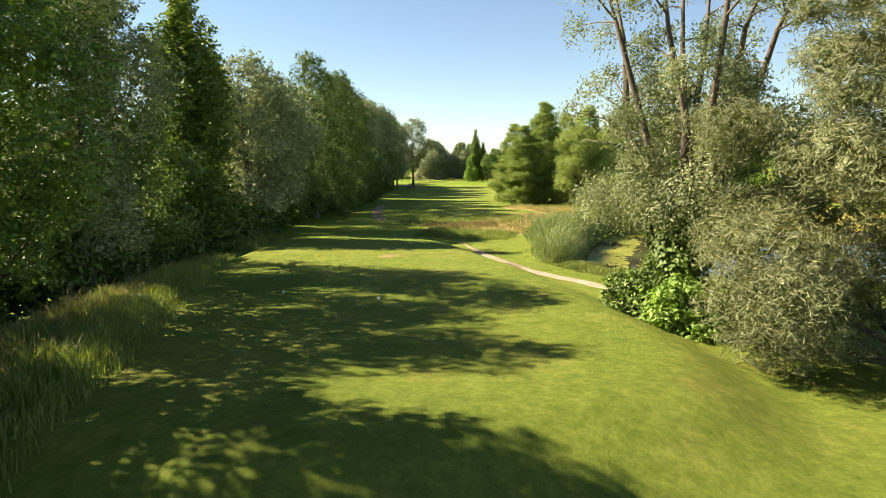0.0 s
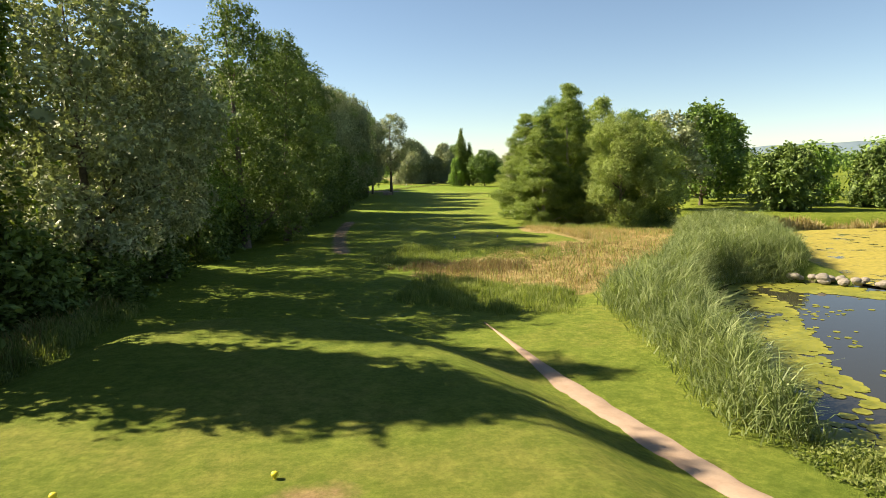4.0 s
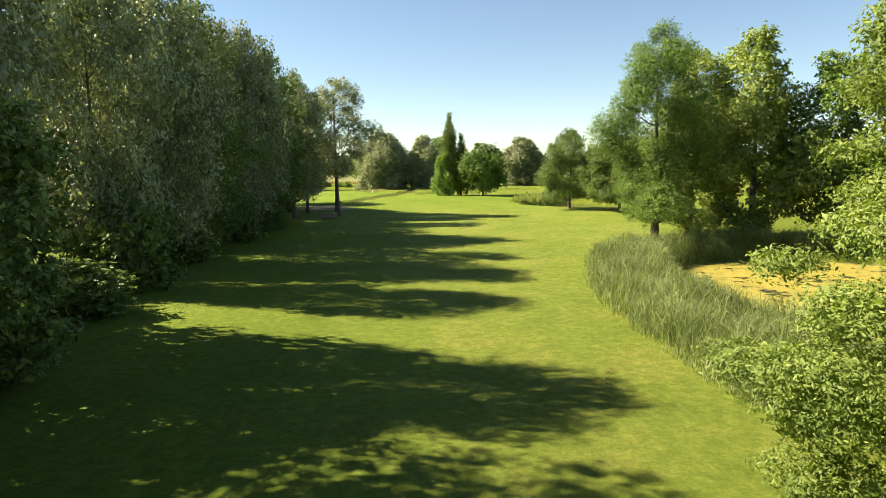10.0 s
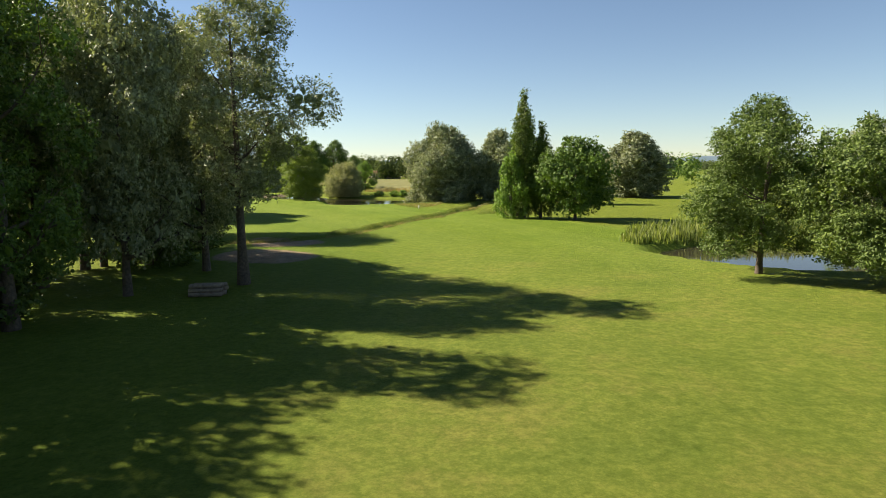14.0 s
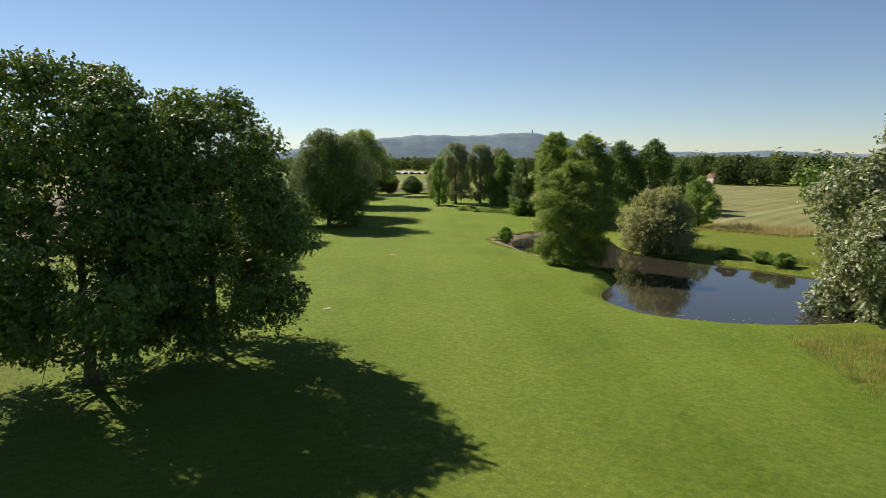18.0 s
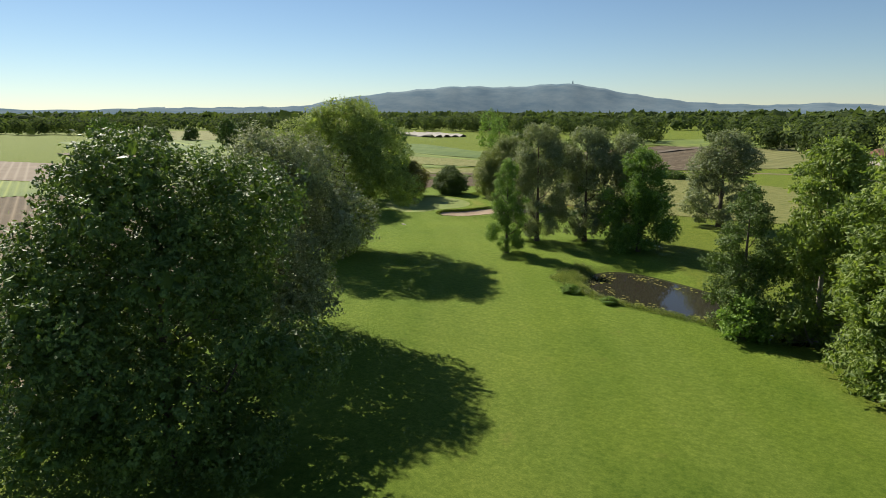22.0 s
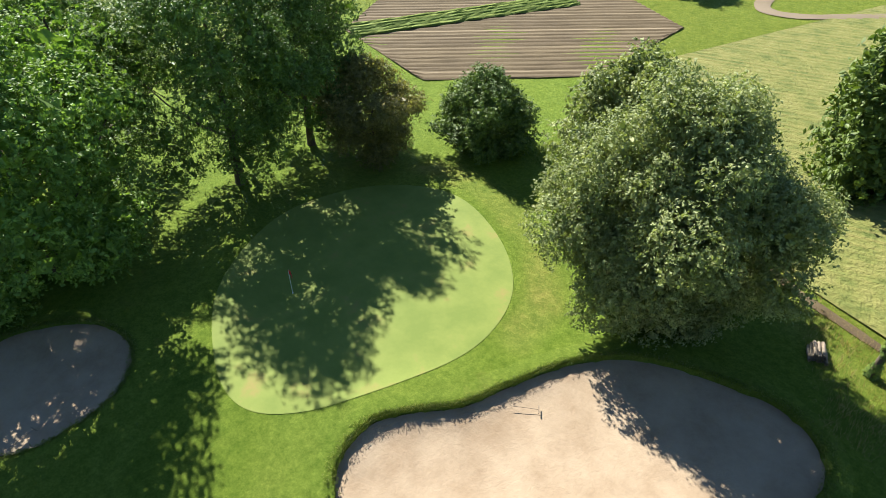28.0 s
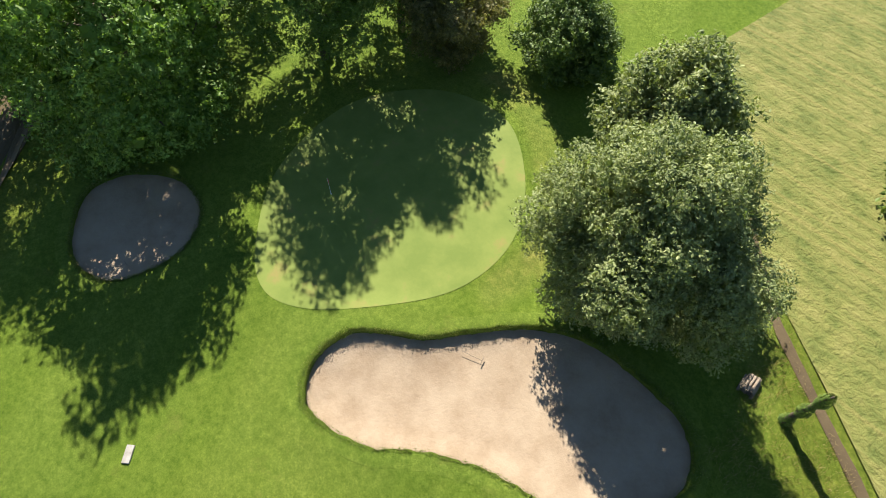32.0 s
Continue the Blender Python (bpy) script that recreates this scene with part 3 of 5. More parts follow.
# profile of the crown (share of height: share of radius), crown's foot, clump size, leaf spray, bark
SPECIES = {
    "broad": dict(prof=[(0, .55), (.2, .95), (.45, 1), (.75, .75), (1, .2)], foot=.12, clump=.30, n=34, leaf=.21, squash=.8),
    "bright": dict(prof=[(0, .6), (.25, 1), (.5, .95), (.8, .65), (1, .15)], foot=.05, clump=.27, n=44, leaf=.20, squash=.8),
    "grey": dict(prof=[(0, .5), (.25, .85), (.5, 1), (.8, .8), (1, .3)], foot=.15, clump=.27, n=42, leaf=.17, squash=.95),
    "cone": dict(prof=[(0, .8), (.15, 1), (.4, .85), (.7, .5), (1, .1)], foot=.03, clump=.25, n=84, leaf=.18, squash=.42, sag=-.35),
    "cypress": dict(prof=[(0, .75), (.2, 1), (.5, .95), (.8, .7), (1, .25)], foot=.03, clump=.24, n=84, leaf=.18, squash=.5, sag=-.3),
    "poplar": dict(prof=[(0, .6), (.2, 1), (.5, .9), (.8, .6), (1, .1)], foot=.05, clump=.5, n=30, leaf=.18, squash=1.6),
    "willow": dict(prof=[(0, .9), (.3, 1), (.6, .85), (1, .35)], foot=.03, clump=.34, n=40, leaf=.16, squash=.9),
    "pine": dict(prof=[(0, .8), (.2, 1), (.5, .85), (.8, .6), (1, .2)], foot=.04, clump=.24, n=46, leaf=.17, squash=.55),
    "dark": dict(prof=[(0, .7), (.25, 1), (.55, .95), (.8, .65), (1, .2)], foot=.06, clump=.30, n=38, leaf=.2, squash=.75),
    "round": dict(prof=[(0, .45), (.22, .82), (.5, 1), (.8, .8), (1, .35)], foot=.01, clump=.27, n=66, leaf=.19, squash=.9),
    "spread": dict(prof=[(0, .8), (.25, 1), (.55, .95), (.8, .7), (1, .3)], foot=.02, clump=.27, n=60, leaf=.19, squash=.95),
    "orchard": dict(prof=[(0, .6), (.25, 1), (.5, .95), (.8, .7), (1, .3)], foot=.14, clump=.25, n=40, leaf=.2, squash=.8),
    "silver": dict(prof=[(0, .6), (.25, .9), (.5, 1), (.8, .8), (1, .3)], foot=.05, clump=.24, n=56, leaf=.17, squash=.95),
    "ivied": dict(prof=[(0, .35), (.15, .5), (.4, .95), (.7, 1), (1, .45)], foot=.06, clump=.24, n=62, leaf=.2, squash=.85),
    "oak": dict(prof=[(0, .7), (.2, 1), (.45, 1), (.75, .75), (1, .25)], foot=.13, clump=.22, n=62, leaf=.2, squash=.7),
    "lone": dict(prof=[(0, .45), (.3, .9), (.6, 1), (.85, .7), (1, .25)], foot=.30, clump=.30, n=24, leaf=.2, squash=.8),
    "red": dict(prof=[(0, .6), (.3, 1), (.7, .8), (1, .2)], foot=.12, clump=.32, n=26, leaf=.17, squash=.7),
}
SPECIES["lime"] = SPECIES["bright"]
MADE = {}


def make_tree(kind, var, h, r, dense):
    sp = SPECIES[kind]
    r = r * 1.06
    rg = np.random.default_rng(100 * var + sorted(SPECIES).index(kind))
    root = new("tree")
    foot = h * sp["foot"]
    n = int(sp["n"] * (1 if dense < 9000 else 1.35))
    u = (np.arange(n) + rg.uniform(0, 1, n)) / n
    px, py = zip(*sp["prof"])
    ang = np.arange(n) * 2.39996 + rg.uniform(-.5, .5, n)
    ph = rg.uniform(0, 6.28, 3)
    rad = np.interp(u, px, py) * r * (1 + (.05 if kind == "round" else .16) * np.sin(2 * ang + ph[0]) + .12 * np.sin(3 * ang + 5 * u + ph[1]) + .10 * np.sin(9 * u + ph[2]))
    out = np.sqrt(rg.uniform(.16, 1.08, n)) * .84
    cr = r * sp["clump"] * 1.08 * rg.uniform(.5, 1.32, n) * np.clip(.45 + .6 * rad / r, .42, 1)
    cen = np.c_[np.cos(ang) * rad * out, np.sin(ang) * rad * out, foot + u * (h - foot) * .93]
    cen[:, 2] = np.maximum(cen[:, 2], cr * .5)
    # wood
    pale = kind in ("cone", "cypress")
    bm = bmesh.new()
    lean = rg.normal(0, .02, 2) * h
    k = 7
    tp = [(lean[0] * s ** 1.5, lean[1] * s ** 1.5, -0.3 + (h * .86 + .3) * s) for s in np.linspace(0, 1, k)]
    tr0 = max(.09, h * .017)
    tr = [tr0 * (1.45 if i == 0 else 1) * (1 - .88 * i / (k - 1)) for i in range(k)]
    tube(bm, tp, tr, 8)
    trunk = part("trunk", bm, BARK_PALE if pale else BARK, root, "", True)
    for i in rg.choice(n, min(n, 11), replace=False):
        z0 = max(foot * .8, cen[i, 2] - rg.uniform(.5, 1.1) * np.hypot(*cen[i, :2]) - .3)
        z0 = min(z0, h * .8)
        s = (z0 + .3) / (h * .86 + .3)
        a = Vector((lean[0] * s ** 1.5, lean[1] * s ** 1.5, z0))
        b = Vector(cen[i])
        bm = bmesh.new()
        r0 = tr0 * (1 - .88 * s) * .55
        pts = [a.lerp(b, t) + Vector((0, 0, -.12 * (b - a).length * math.sin(math.pi * t) + .0)) for t in (0, .3, .65, 1)]
        tube(bm, pts, [r0, r0 * .75, r0 * .45, r0 * .15], 5)
        for q in range(4):
            st = pts[1].lerp(pts[3], q / 4)
            en = st + (b - a).normalized() * cr[i] * .5 + Vector(rg.normal(0, .55, 3)) * cr[i]
            tube(bm, [st, st.lerp(en, .5) + Vector((0, 0, .06)), en], [r0 * .3, r0 * .2, r0 * .07], 4)
        part("limb", bm, BARK_PALE if pale else BARK, trunk, "", True)
    # crown: tufts of small leaf sprays over the shell of each clump, a few coarse sprays inside
    w = cr ** 2
    tuft = 8
    sprays = dense * (2.2 if 9000 <= dense < 50000 else 1.6 if dense < 100000 else 1.3)
    cnt = np.maximum(2, (sprays / tuft * w / w.sum()).astype(int))
    ci = np.repeat(np.arange(n), cnt)
    d = rg.normal(size=(len(ci), 3))
    d /= np.linalg.norm(d, axis=1)[:, None]
    rr = 1.06 - .42 * rg.uniform(0, 1, len(ci)) ** 1.8
    rr *= 1 + .24 * np.sin(d[:, 0] * 5 + ci) * np.sin(d[:, 1] * 4 + ci * 2) * np.cos(d[:, 2] * 3 + ci)
    tip = cen[ci] + d * (rr * cr[ci])[:, None] * (1, 1, sp["squash"])
    asp = .17 if kind == "pine" else .4 if kind in ("willow", "cone", "cypress") else .55
    lai = .85 if kind == "round" else .85 if kind in ("poplar", "spread") else .48 if dense in (17000, 24000, 6000, 32000) else .5 if dense > 100000 or dense == 20000 else .66 if dense >= 30000 else .74
    scale = min(.34, max(.07, math.sqrt(lai * 12.57 * w.sum() * (.5 + .5 * sp["squash"]) / (2 * asp * sprays))))
    twig = d + (0, 0, sp.get("sag", -.15)) + rg.normal(0, .45, d.shape)
    reach = max(.2, scale * 1.9) * rg.uniform(.6, 1.5, len(tip))[:, None]
    pos = np.repeat(tip, tuft, 0) + np.repeat(twig * reach, tuft, 0) * np.tile(np.linspace(-1, .7, tuft), len(tip))[:, None]
    pos += rg.normal(0, max(.09, scale * .62), pos.shape) * (1, 1, .7)
    d, pos[:, 2] = np.repeat(d, tuft, 0), np.maximum(pos[:, 2], .06)
    nrm = d * .6 + rg.normal(0, .6, pos.shape) + (0, 0, .45)
    v, f = leaves(pos, nrm, scale, asp, rg)
    k, core = (70, .12) if dense > 100000 and kind != "round" else (9, .22) if dense in (17000, 24000, 6000, 4000) else (20, .2)
    cc = np.repeat(cen, k, 0) + np.clip(rg.normal(0, .3, (n * k, 3)), -.5, .5) * np.repeat(cr, k)[:, None] * (1, 1, sp["squash"])
    v2, f2 = leaves(cc, rg.normal(size=cc.shape), np.repeat(cr, k) * core, .7, rg)
    v2[:, 2] = np.maximum(v2[:, 2], .05)
    v, f = np.concatenate([v, v2]), np.concatenate([f, f2 + len(v)])
    crown = new("crown", mesh_np("crown", v, f, LEAF.get(kind, LEAF["grey"])))
    crown.parent = root
    return root


def tree(kind, x, y, h, r, label="", var=0, dense=9000, category="tree", sink=0.0):
    """A tree of a kind, at its place; the first of each variant is the model for the rest."""
    turn = (x * 37.1 + y * 17.3) % 360
    key = (kind, var, dense)
    z = h1(x, y) - 0.05 - sink
    if key not in MADE:
        root = make_tree(kind, var, h, r, dense)
        root.matrix_basis = pose(x, y, z, 0, 0, turn)
        MADE[key] = (root, h, r)
    else:
        first, h0, r0 = MADE[key]
        root = copy_thing(first, pose(x, y, z, 0, 0, turn) @ Matrix.Diagonal((r / r0, r / r0, h / h0, 1)))
    root.name = "bush" if category == "bush" else "tree"
    return tagged(root, label or TREE_LABEL[kind], category)


TREE_LABEL = {
    "broad": "full-crowned broadleaf tree with dark green leaves",
    "bright": "broadleaf tree with bright yellow-green sunlit leaves",
    "grey": "tall poplar with silvery grey-green leaves",
    "cone": "feathery light green cone-shaped tree",
    "cypress": "broad feathery light green tree by the water",
    "poplar": "slender columnar poplar, dark green",
    "willow": "rounded silver willow at the water's edge",
    "pine": "bushy grey-green pine reaching to the ground",
    "dark": "dense dark green tree on the fairway's edge",
    "round": "big dense globe-shaped tree beside the bunker",
    "oak": "wide open-crowned dark tree with layered boughs",
    "silver": "tall full-crowned poplar with silvery leaves",
    "ivied": "tall olive-green tree with ivy up its trunk",
    "lime": "leafy yellow-green tree by the reeds",
    "orchard": "low round-crowned dark tree on a short trunk",
    "spread": "broad silvery poplar spreading down to the water",
    "red": "small tree with dull reddish-green leaves",
}

# wood along the left of the hole: three rows and an undergrowth of bushes
rw = random.Random(5)
for k, x, y, h, r in (("dark", -16.5, 5, 19, 5), ("dark", -16.4, 13.5, 20, 5), ("broad", -17.5, 22.5, 19, 5), ("grey", -17, 30, 19.5, 4.6), ("dark", -18, 34.4, 18, 3.8), ("grey", -20.5, 40, 8, 3),
                      ("grey", -18.5, 61.5, 18, 5.4), ("grey", -18, 69, 16.5, 4.4), ("broad", -20.5, 78, 19, 4.6), ("dark", -16.8, 84.6, 22.5, 4.6)):
    tagged(tree(k, x, y, h, r, "", int(y) % 2, 26000 if y < 20 else 24000 if y < 33 else 17000), group="trees of the wood")
for row, (x0, step, dens, stop) in enumerate(((-17.0, 8.4, 17000, 172), (-25.5, 11.0, 6000, 214), (-37, 17.0, 4000, 216))):
    y = 106.0 if row == 0 else 4.0 + row * 3
    while y < stop:
        k = rw.choice(["broad", "dark", "grey"]) if y < 48 else rw.choice(["grey", "grey", "broad"]) if y < 90 else rw.choice(["broad", "dark"]) if y < 108 else rw.choice(["grey", "dark", "grey", "grey"])
        x = x0 + rw.uniform(-1.6, 1.2)
        h = rw.uniform(18, 20.5) if y < 50 else rw.uniform(15, 17) if y < 84 else rw.uniform(20, 22) if y < 146 else rw.uniform(22.5, 24.5)
        if row and 10 < y < 98:
            h *= .52 if row == 1 else .8
        if (40 < y < 56 or 132 < y < 141) and row == 1:
            h *= .5
        if not (row == 0 and 130.5 < y < 138):
            tagged(tree(k, x, y, h + row, rw.uniform(4.6, 5.6) * (.75 if h < 13 else 1) + .5 * row, "", rw.randrange(2), dens), group="trees of the wood")
        y += step * rw.uniform(.85, 1.15)
for k, x, y, h, r in (("grey", -15, 169.6, 23.5, 4.6), ("grey", -18.6, 177, 19, 4.8), ("grey", -14.8, 195.5, 22.5, 4.6), ("grey", -14.2, 206, 21, 4.8), ("broad", -23, 198, 23, 5.5), ("broad", -16, 186.5, 24, 5), ("grey", -22.5, 188, 22.5, 5), ("grey", -25, 206, 22, 5.5)):
    tagged(tree(k, x, y, h, r, "", 1, 17000), group="trees of the wood")
tree("dark", -14.4, 91, 21, 4.8, "leafy dark tree beside the worn path", 0, 24000)
tree("dark", -15, 100, 21.5, 4.6, "", 0, 24000)
tree("dark", -14.2, 120, 12, 3.6, "", 0, 9000)
y = 6.0
while y < 190:
    tree("dark", (-16.5 if y > 112 else -19) + rw.uniform(-2, 1.0), y, rw.uniform(3, 6.5), rw.uniform(2.2, 3.2), "shady bush at the foot of the wood", 3, 3000, "bush")
    y += rw.uniform(3.2, 5.0) if y < 100 else rw.uniform(6, 9)

# round the tee and the first ponds
tree("poplar", -21.4, 55, 22.5, 2.7, "", 0, 12000)
tree("poplar", -19, 47.8, 20, 3.0, "", 0, 12000)
tree("pine", 14.6, 19.0, 14.5, 6.0, dense=110000)
tree("dark", 11.6, 22.6, 2.6, 1.7, "low glossy shrub beside the tee", 4, 3000, "bush")
tree("bright", 9.2, 23.8, 2.2, 1.6, "low light green shrub beside the tee", 4, 3000, "bush")
tree("dark", 7.9, 26.0, 2.0, 1.5, "low dark shrub beside the tee", 4, 3000, "bush")
tree("cone", 17.3, 105.7, 17.8, 4.8, dense=99000)
tree("cone", 13.4, 101.8, 13.5, 4.2, dense=99000)
tree("lime", 21.5, 98.4, 13.2, 4.6, dense=48000)
tree("cone", 12.8, 110, 14.5, 4.0, dense=99000)
tree("lime", 27, 104, 12.5, 4.5, dense=20001)
for k, x, y, h, r in (("broad", 45, 130, 17, 6), ("broad", 54, 142, 16, 6), ("dark", 50.8, 115.7, 9.6, 5), ("bright", 60, 125, 10, 4), ("dark", 66, 118, 9.5, 4.5), ("broad", 74, 124, 10, 5), ("grey", 36, 122, 16, 5), ("broad", 62, 160, 17, 7)):
    tree(k, x, y, h, r, "", 0, 5000)
# past the second pond
for k, x, y, h, r in (("broad", 25.6, 157.1, 21.5, 5.2), ("lime", 31.8, 163, 20.5, 5.6), ("lime", 37.5, 161, 22, 6), ("broad", 44, 157, 19, 5)):
    tree(k, x, y, h, r, "tall airy tree at the pond's edge", 9 if x < 30 else 1, 101000 if x < 30 else 30000 if x < 33 else 16000)
for k, x, y, h, r in (("orchard", 30.5, 205.6, 13.8, 5.3), ("orchard", 36.9, 198.7, 12.4, 5.6), ("orchard", 41.8, 198.4, 12.2, 5.4), ("grey", 52, 230, 14, 4)):
    tree(k, x, y, h, r, "", 1 + (k == "orchard" and x > 35), 30000)
tree("lone", -8.7, 200.5, 22.5, 5.4, "slim lone tree with open crown on the fairway's edge", 3, 20000)
tree("poplar", 14.6, 262, 21.8, 1.8, dense=12000)
tree("poplar", 17.4, 262.4, 16.5, 1.6, dense=12000)
tree("bright", 12.4, 260.5, 11, 2.6, dense=5000)
tree("broad", 22.6, 258, 13.6, 5.8, dense=9000)
for k, x, y, h, r in (("spread", -3.5, 319, 19.8, 10.2), ("spread", 10, 322, 18.5, 6.5), ("broad", 17, 334, 19, 8), ("spread", 47.6, 333, 18, 8.5), ("broad", 72, 322, 14, 6), ("broad", 30, 300, 12, 4)):
    tree(k, x, y, h, r, "", 2, 49000 if x < 0 else 18000)
# left of the second half
for k, x, y, h, r in (("grey", -31, 234.5, 22.5, 8.4), ("grey", -23.5, 213, 20, 6), ("broad", -36, 220, 19, 6), ("oak", -51.9, 263.5, 22.2, 9.6), ("oak", -51.5, 273, 21, 9.2)):
    tree(k, x, y, h, r, "", 3, 160000 if x == -31 else 36000 if x < -50 else 16000)
for k, x, y, h, r in (("orchard", -92.2, 305.8, 14, 6.6), ("orchard", -103.5, 324.2, 12.8, 6), ("dark", -113.3, 350.4, 22.6, 10.2)):
    tree(k, x, y, h, r, "", 4, 90000 if h > 20 else 44000)
tree("grey", -127, 371, 21.3, 9.8, dense=101000)
tree("ivied", -150.8, 404.3, 25.8, 10.4, dense=99000)
for x, y, h, r in ((-27, 229, 5, 3), (-33, 228, 6, 4), (-36, 238, 5, 3.5), (-22, 219, 4, 2.6), (-20, 208, 5, 3)):
    tree("dark", x, y, h, r, "shady bush under the tall poplars", 3, 3000, "bush")
# round the large pond
tree("cypress", -44, 328.5, 15.8, 5.6, dense=48000)
tree("willow", -37.5, 351, 10.2, 5.8, "rounded silver willow at the water's edge", 0, 26000)
for k, x, y, h, r in (("cypress", -74.9, 392.5, 23.4, 6), ("cypress", -82.1, 404, 23.4, 5.4), ("dark", -89.1, 401.8, 17, 3.5), ("cypress", -62, 380.5, 22, 6.2), ("bright", -59.5, 383, 15.5, 4.2),
                      ("broad", -69.5, 425, 21.5, 6.5), ("broad", -61.5, 430, 22, 6.5), ("broad", -56, 445, 15.4, 5), ("bright", -40.3, 394, 12, 4.2)):
    tree(k, x, y, h, r, "", 5, 14000)
# before the green
tree("bright", -129.3, 420, 16.6, 3.2, dense=30000, var=6)
for k, x, y, h, r in (("silver", -129.8, 431.5, 22.2, 5.6), ("silver", -123, 437, 21.8, 5.6), ("bright", -112, 434.3, 18.2, 6.0), ("silver", -107, 467, 20.5, 7.4), ("silver", -117, 441, 20.5, 5)):
    tree(k, x, y, h, r, "", 6, 60000 if x < -129 else 22000)
# round the green
for k, x, y, h, r in (("bright", -191.2, 439.4, 21.5, 9.6), ("bright", -200, 431, 19, 8), ("broad", -193.5, 456, 22.4, 7.5), ("broad", -195.5, 465, 22.5, 6.4), ("broad", -203, 447, 20, 8)):
    tree(k, x, y, h, r, "", 7, 56000 if x > -191 else 32000)
tree("red", -189.6, 468.6, 10.5, 5.2, dense=16000)
tree("dark", -182.8, 477.5, 8, 4.6, "dense rounded dark green bush", 0, 16000, "bush")
tree("round", -157.6, 468.6, 17.2, 6.8, dense=170000)
tree("round", -166.5, 476.4, 14.2, 5.6, "leafy tree behind the globe-shaped one", 1, 30000)
tree("poplar", -155, 496.5, 15, 3.6, "upright pale green poplar in the grain field", 2, 9000)
tree("dark", -151, 498, 6.5, 3.4, "low dark bush in the grain field", 1, 5000, "bush")
tree("dark", -161.5, 562.3, 6.6, 3.2, "small round field tree", 2, 3000)

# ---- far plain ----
# bluish distance haze is painted into this base colour; no air is modelled
MOUNT, mnt, mp = mat("haze_tinted_mountain", 1.0)
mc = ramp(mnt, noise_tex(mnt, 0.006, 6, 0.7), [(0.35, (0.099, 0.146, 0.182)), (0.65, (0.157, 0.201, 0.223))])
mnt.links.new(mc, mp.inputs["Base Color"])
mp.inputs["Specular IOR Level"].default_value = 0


def ridge(name, az0, az1, dist, depth, hfun, label):
    """A range of hills between two bearings (degrees, left of +y), seen from the last part of the hole."""
    az = np.radians(np.linspace(az0, az1, 161))
    rows = []
    for k in np.linspace(0, 1, 7):
        d = dist + depth * k
        up = math.sin(math.pi * min(1, k * 1.02) * .5) if k < 1 else .2
        z = hfun(np.degrees(az)) * up
        rows.append(np.c_[-100 - np.sin(az) * d, 350 + np.cos(az) * d, z - 3])
    v = np.concatenate(rows)
    n = len(az)
    f = [(a * n + i, a * n + i + 1, (a + 1) * n + i + 1, (a + 1) * n + i) for a in range(6) for i in range(n - 1)]
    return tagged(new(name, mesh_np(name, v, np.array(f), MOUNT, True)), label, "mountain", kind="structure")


def bell(a, c, w):
    return np.exp(-((a - c) / w) ** 2)


RIDGE = np.array([(62, 56), (49, 64), (46, 112), (41, 160), (35, 198), (30.6, 186), (25.3, 215), (20.5, 138), (15.7, 86), (9.7, 60), (5.9, 80), (1.8, 54), (-22, 50)])[::-1]


def crest(a):
    k = np.linspace(-1.6, 1.6, 9)
    z = np.mean([np.interp(a + d, RIDGE[:, 0], RIDGE[:, 1]) for d in k], 0)
    return z + 3 * np.sin(a * 2.3) + 1.5 * np.sin(a * 7) + np.sin(a * 13)


ridge("mountain", 62, -20, 3500, 850, crest, "long wooded mountain ridge on the horizon, coloured blue for haze")
ridge("far_hills", 130, 60, 3900, 500, lambda a: 52 + 8 * np.sin(a * .35) + 3 * np.sin(a * 1.7), "low hills on the horizon, tinted with haze blue")
ridge("far_hills", -15, -110, 3900, 500, lambda a: 60 + 80 * bell(a, -38, 10) + 14 * np.sin(a * .2) + 3 * np.sin(a * 1.9), "low hills on the horizon, tinted with haze blue")

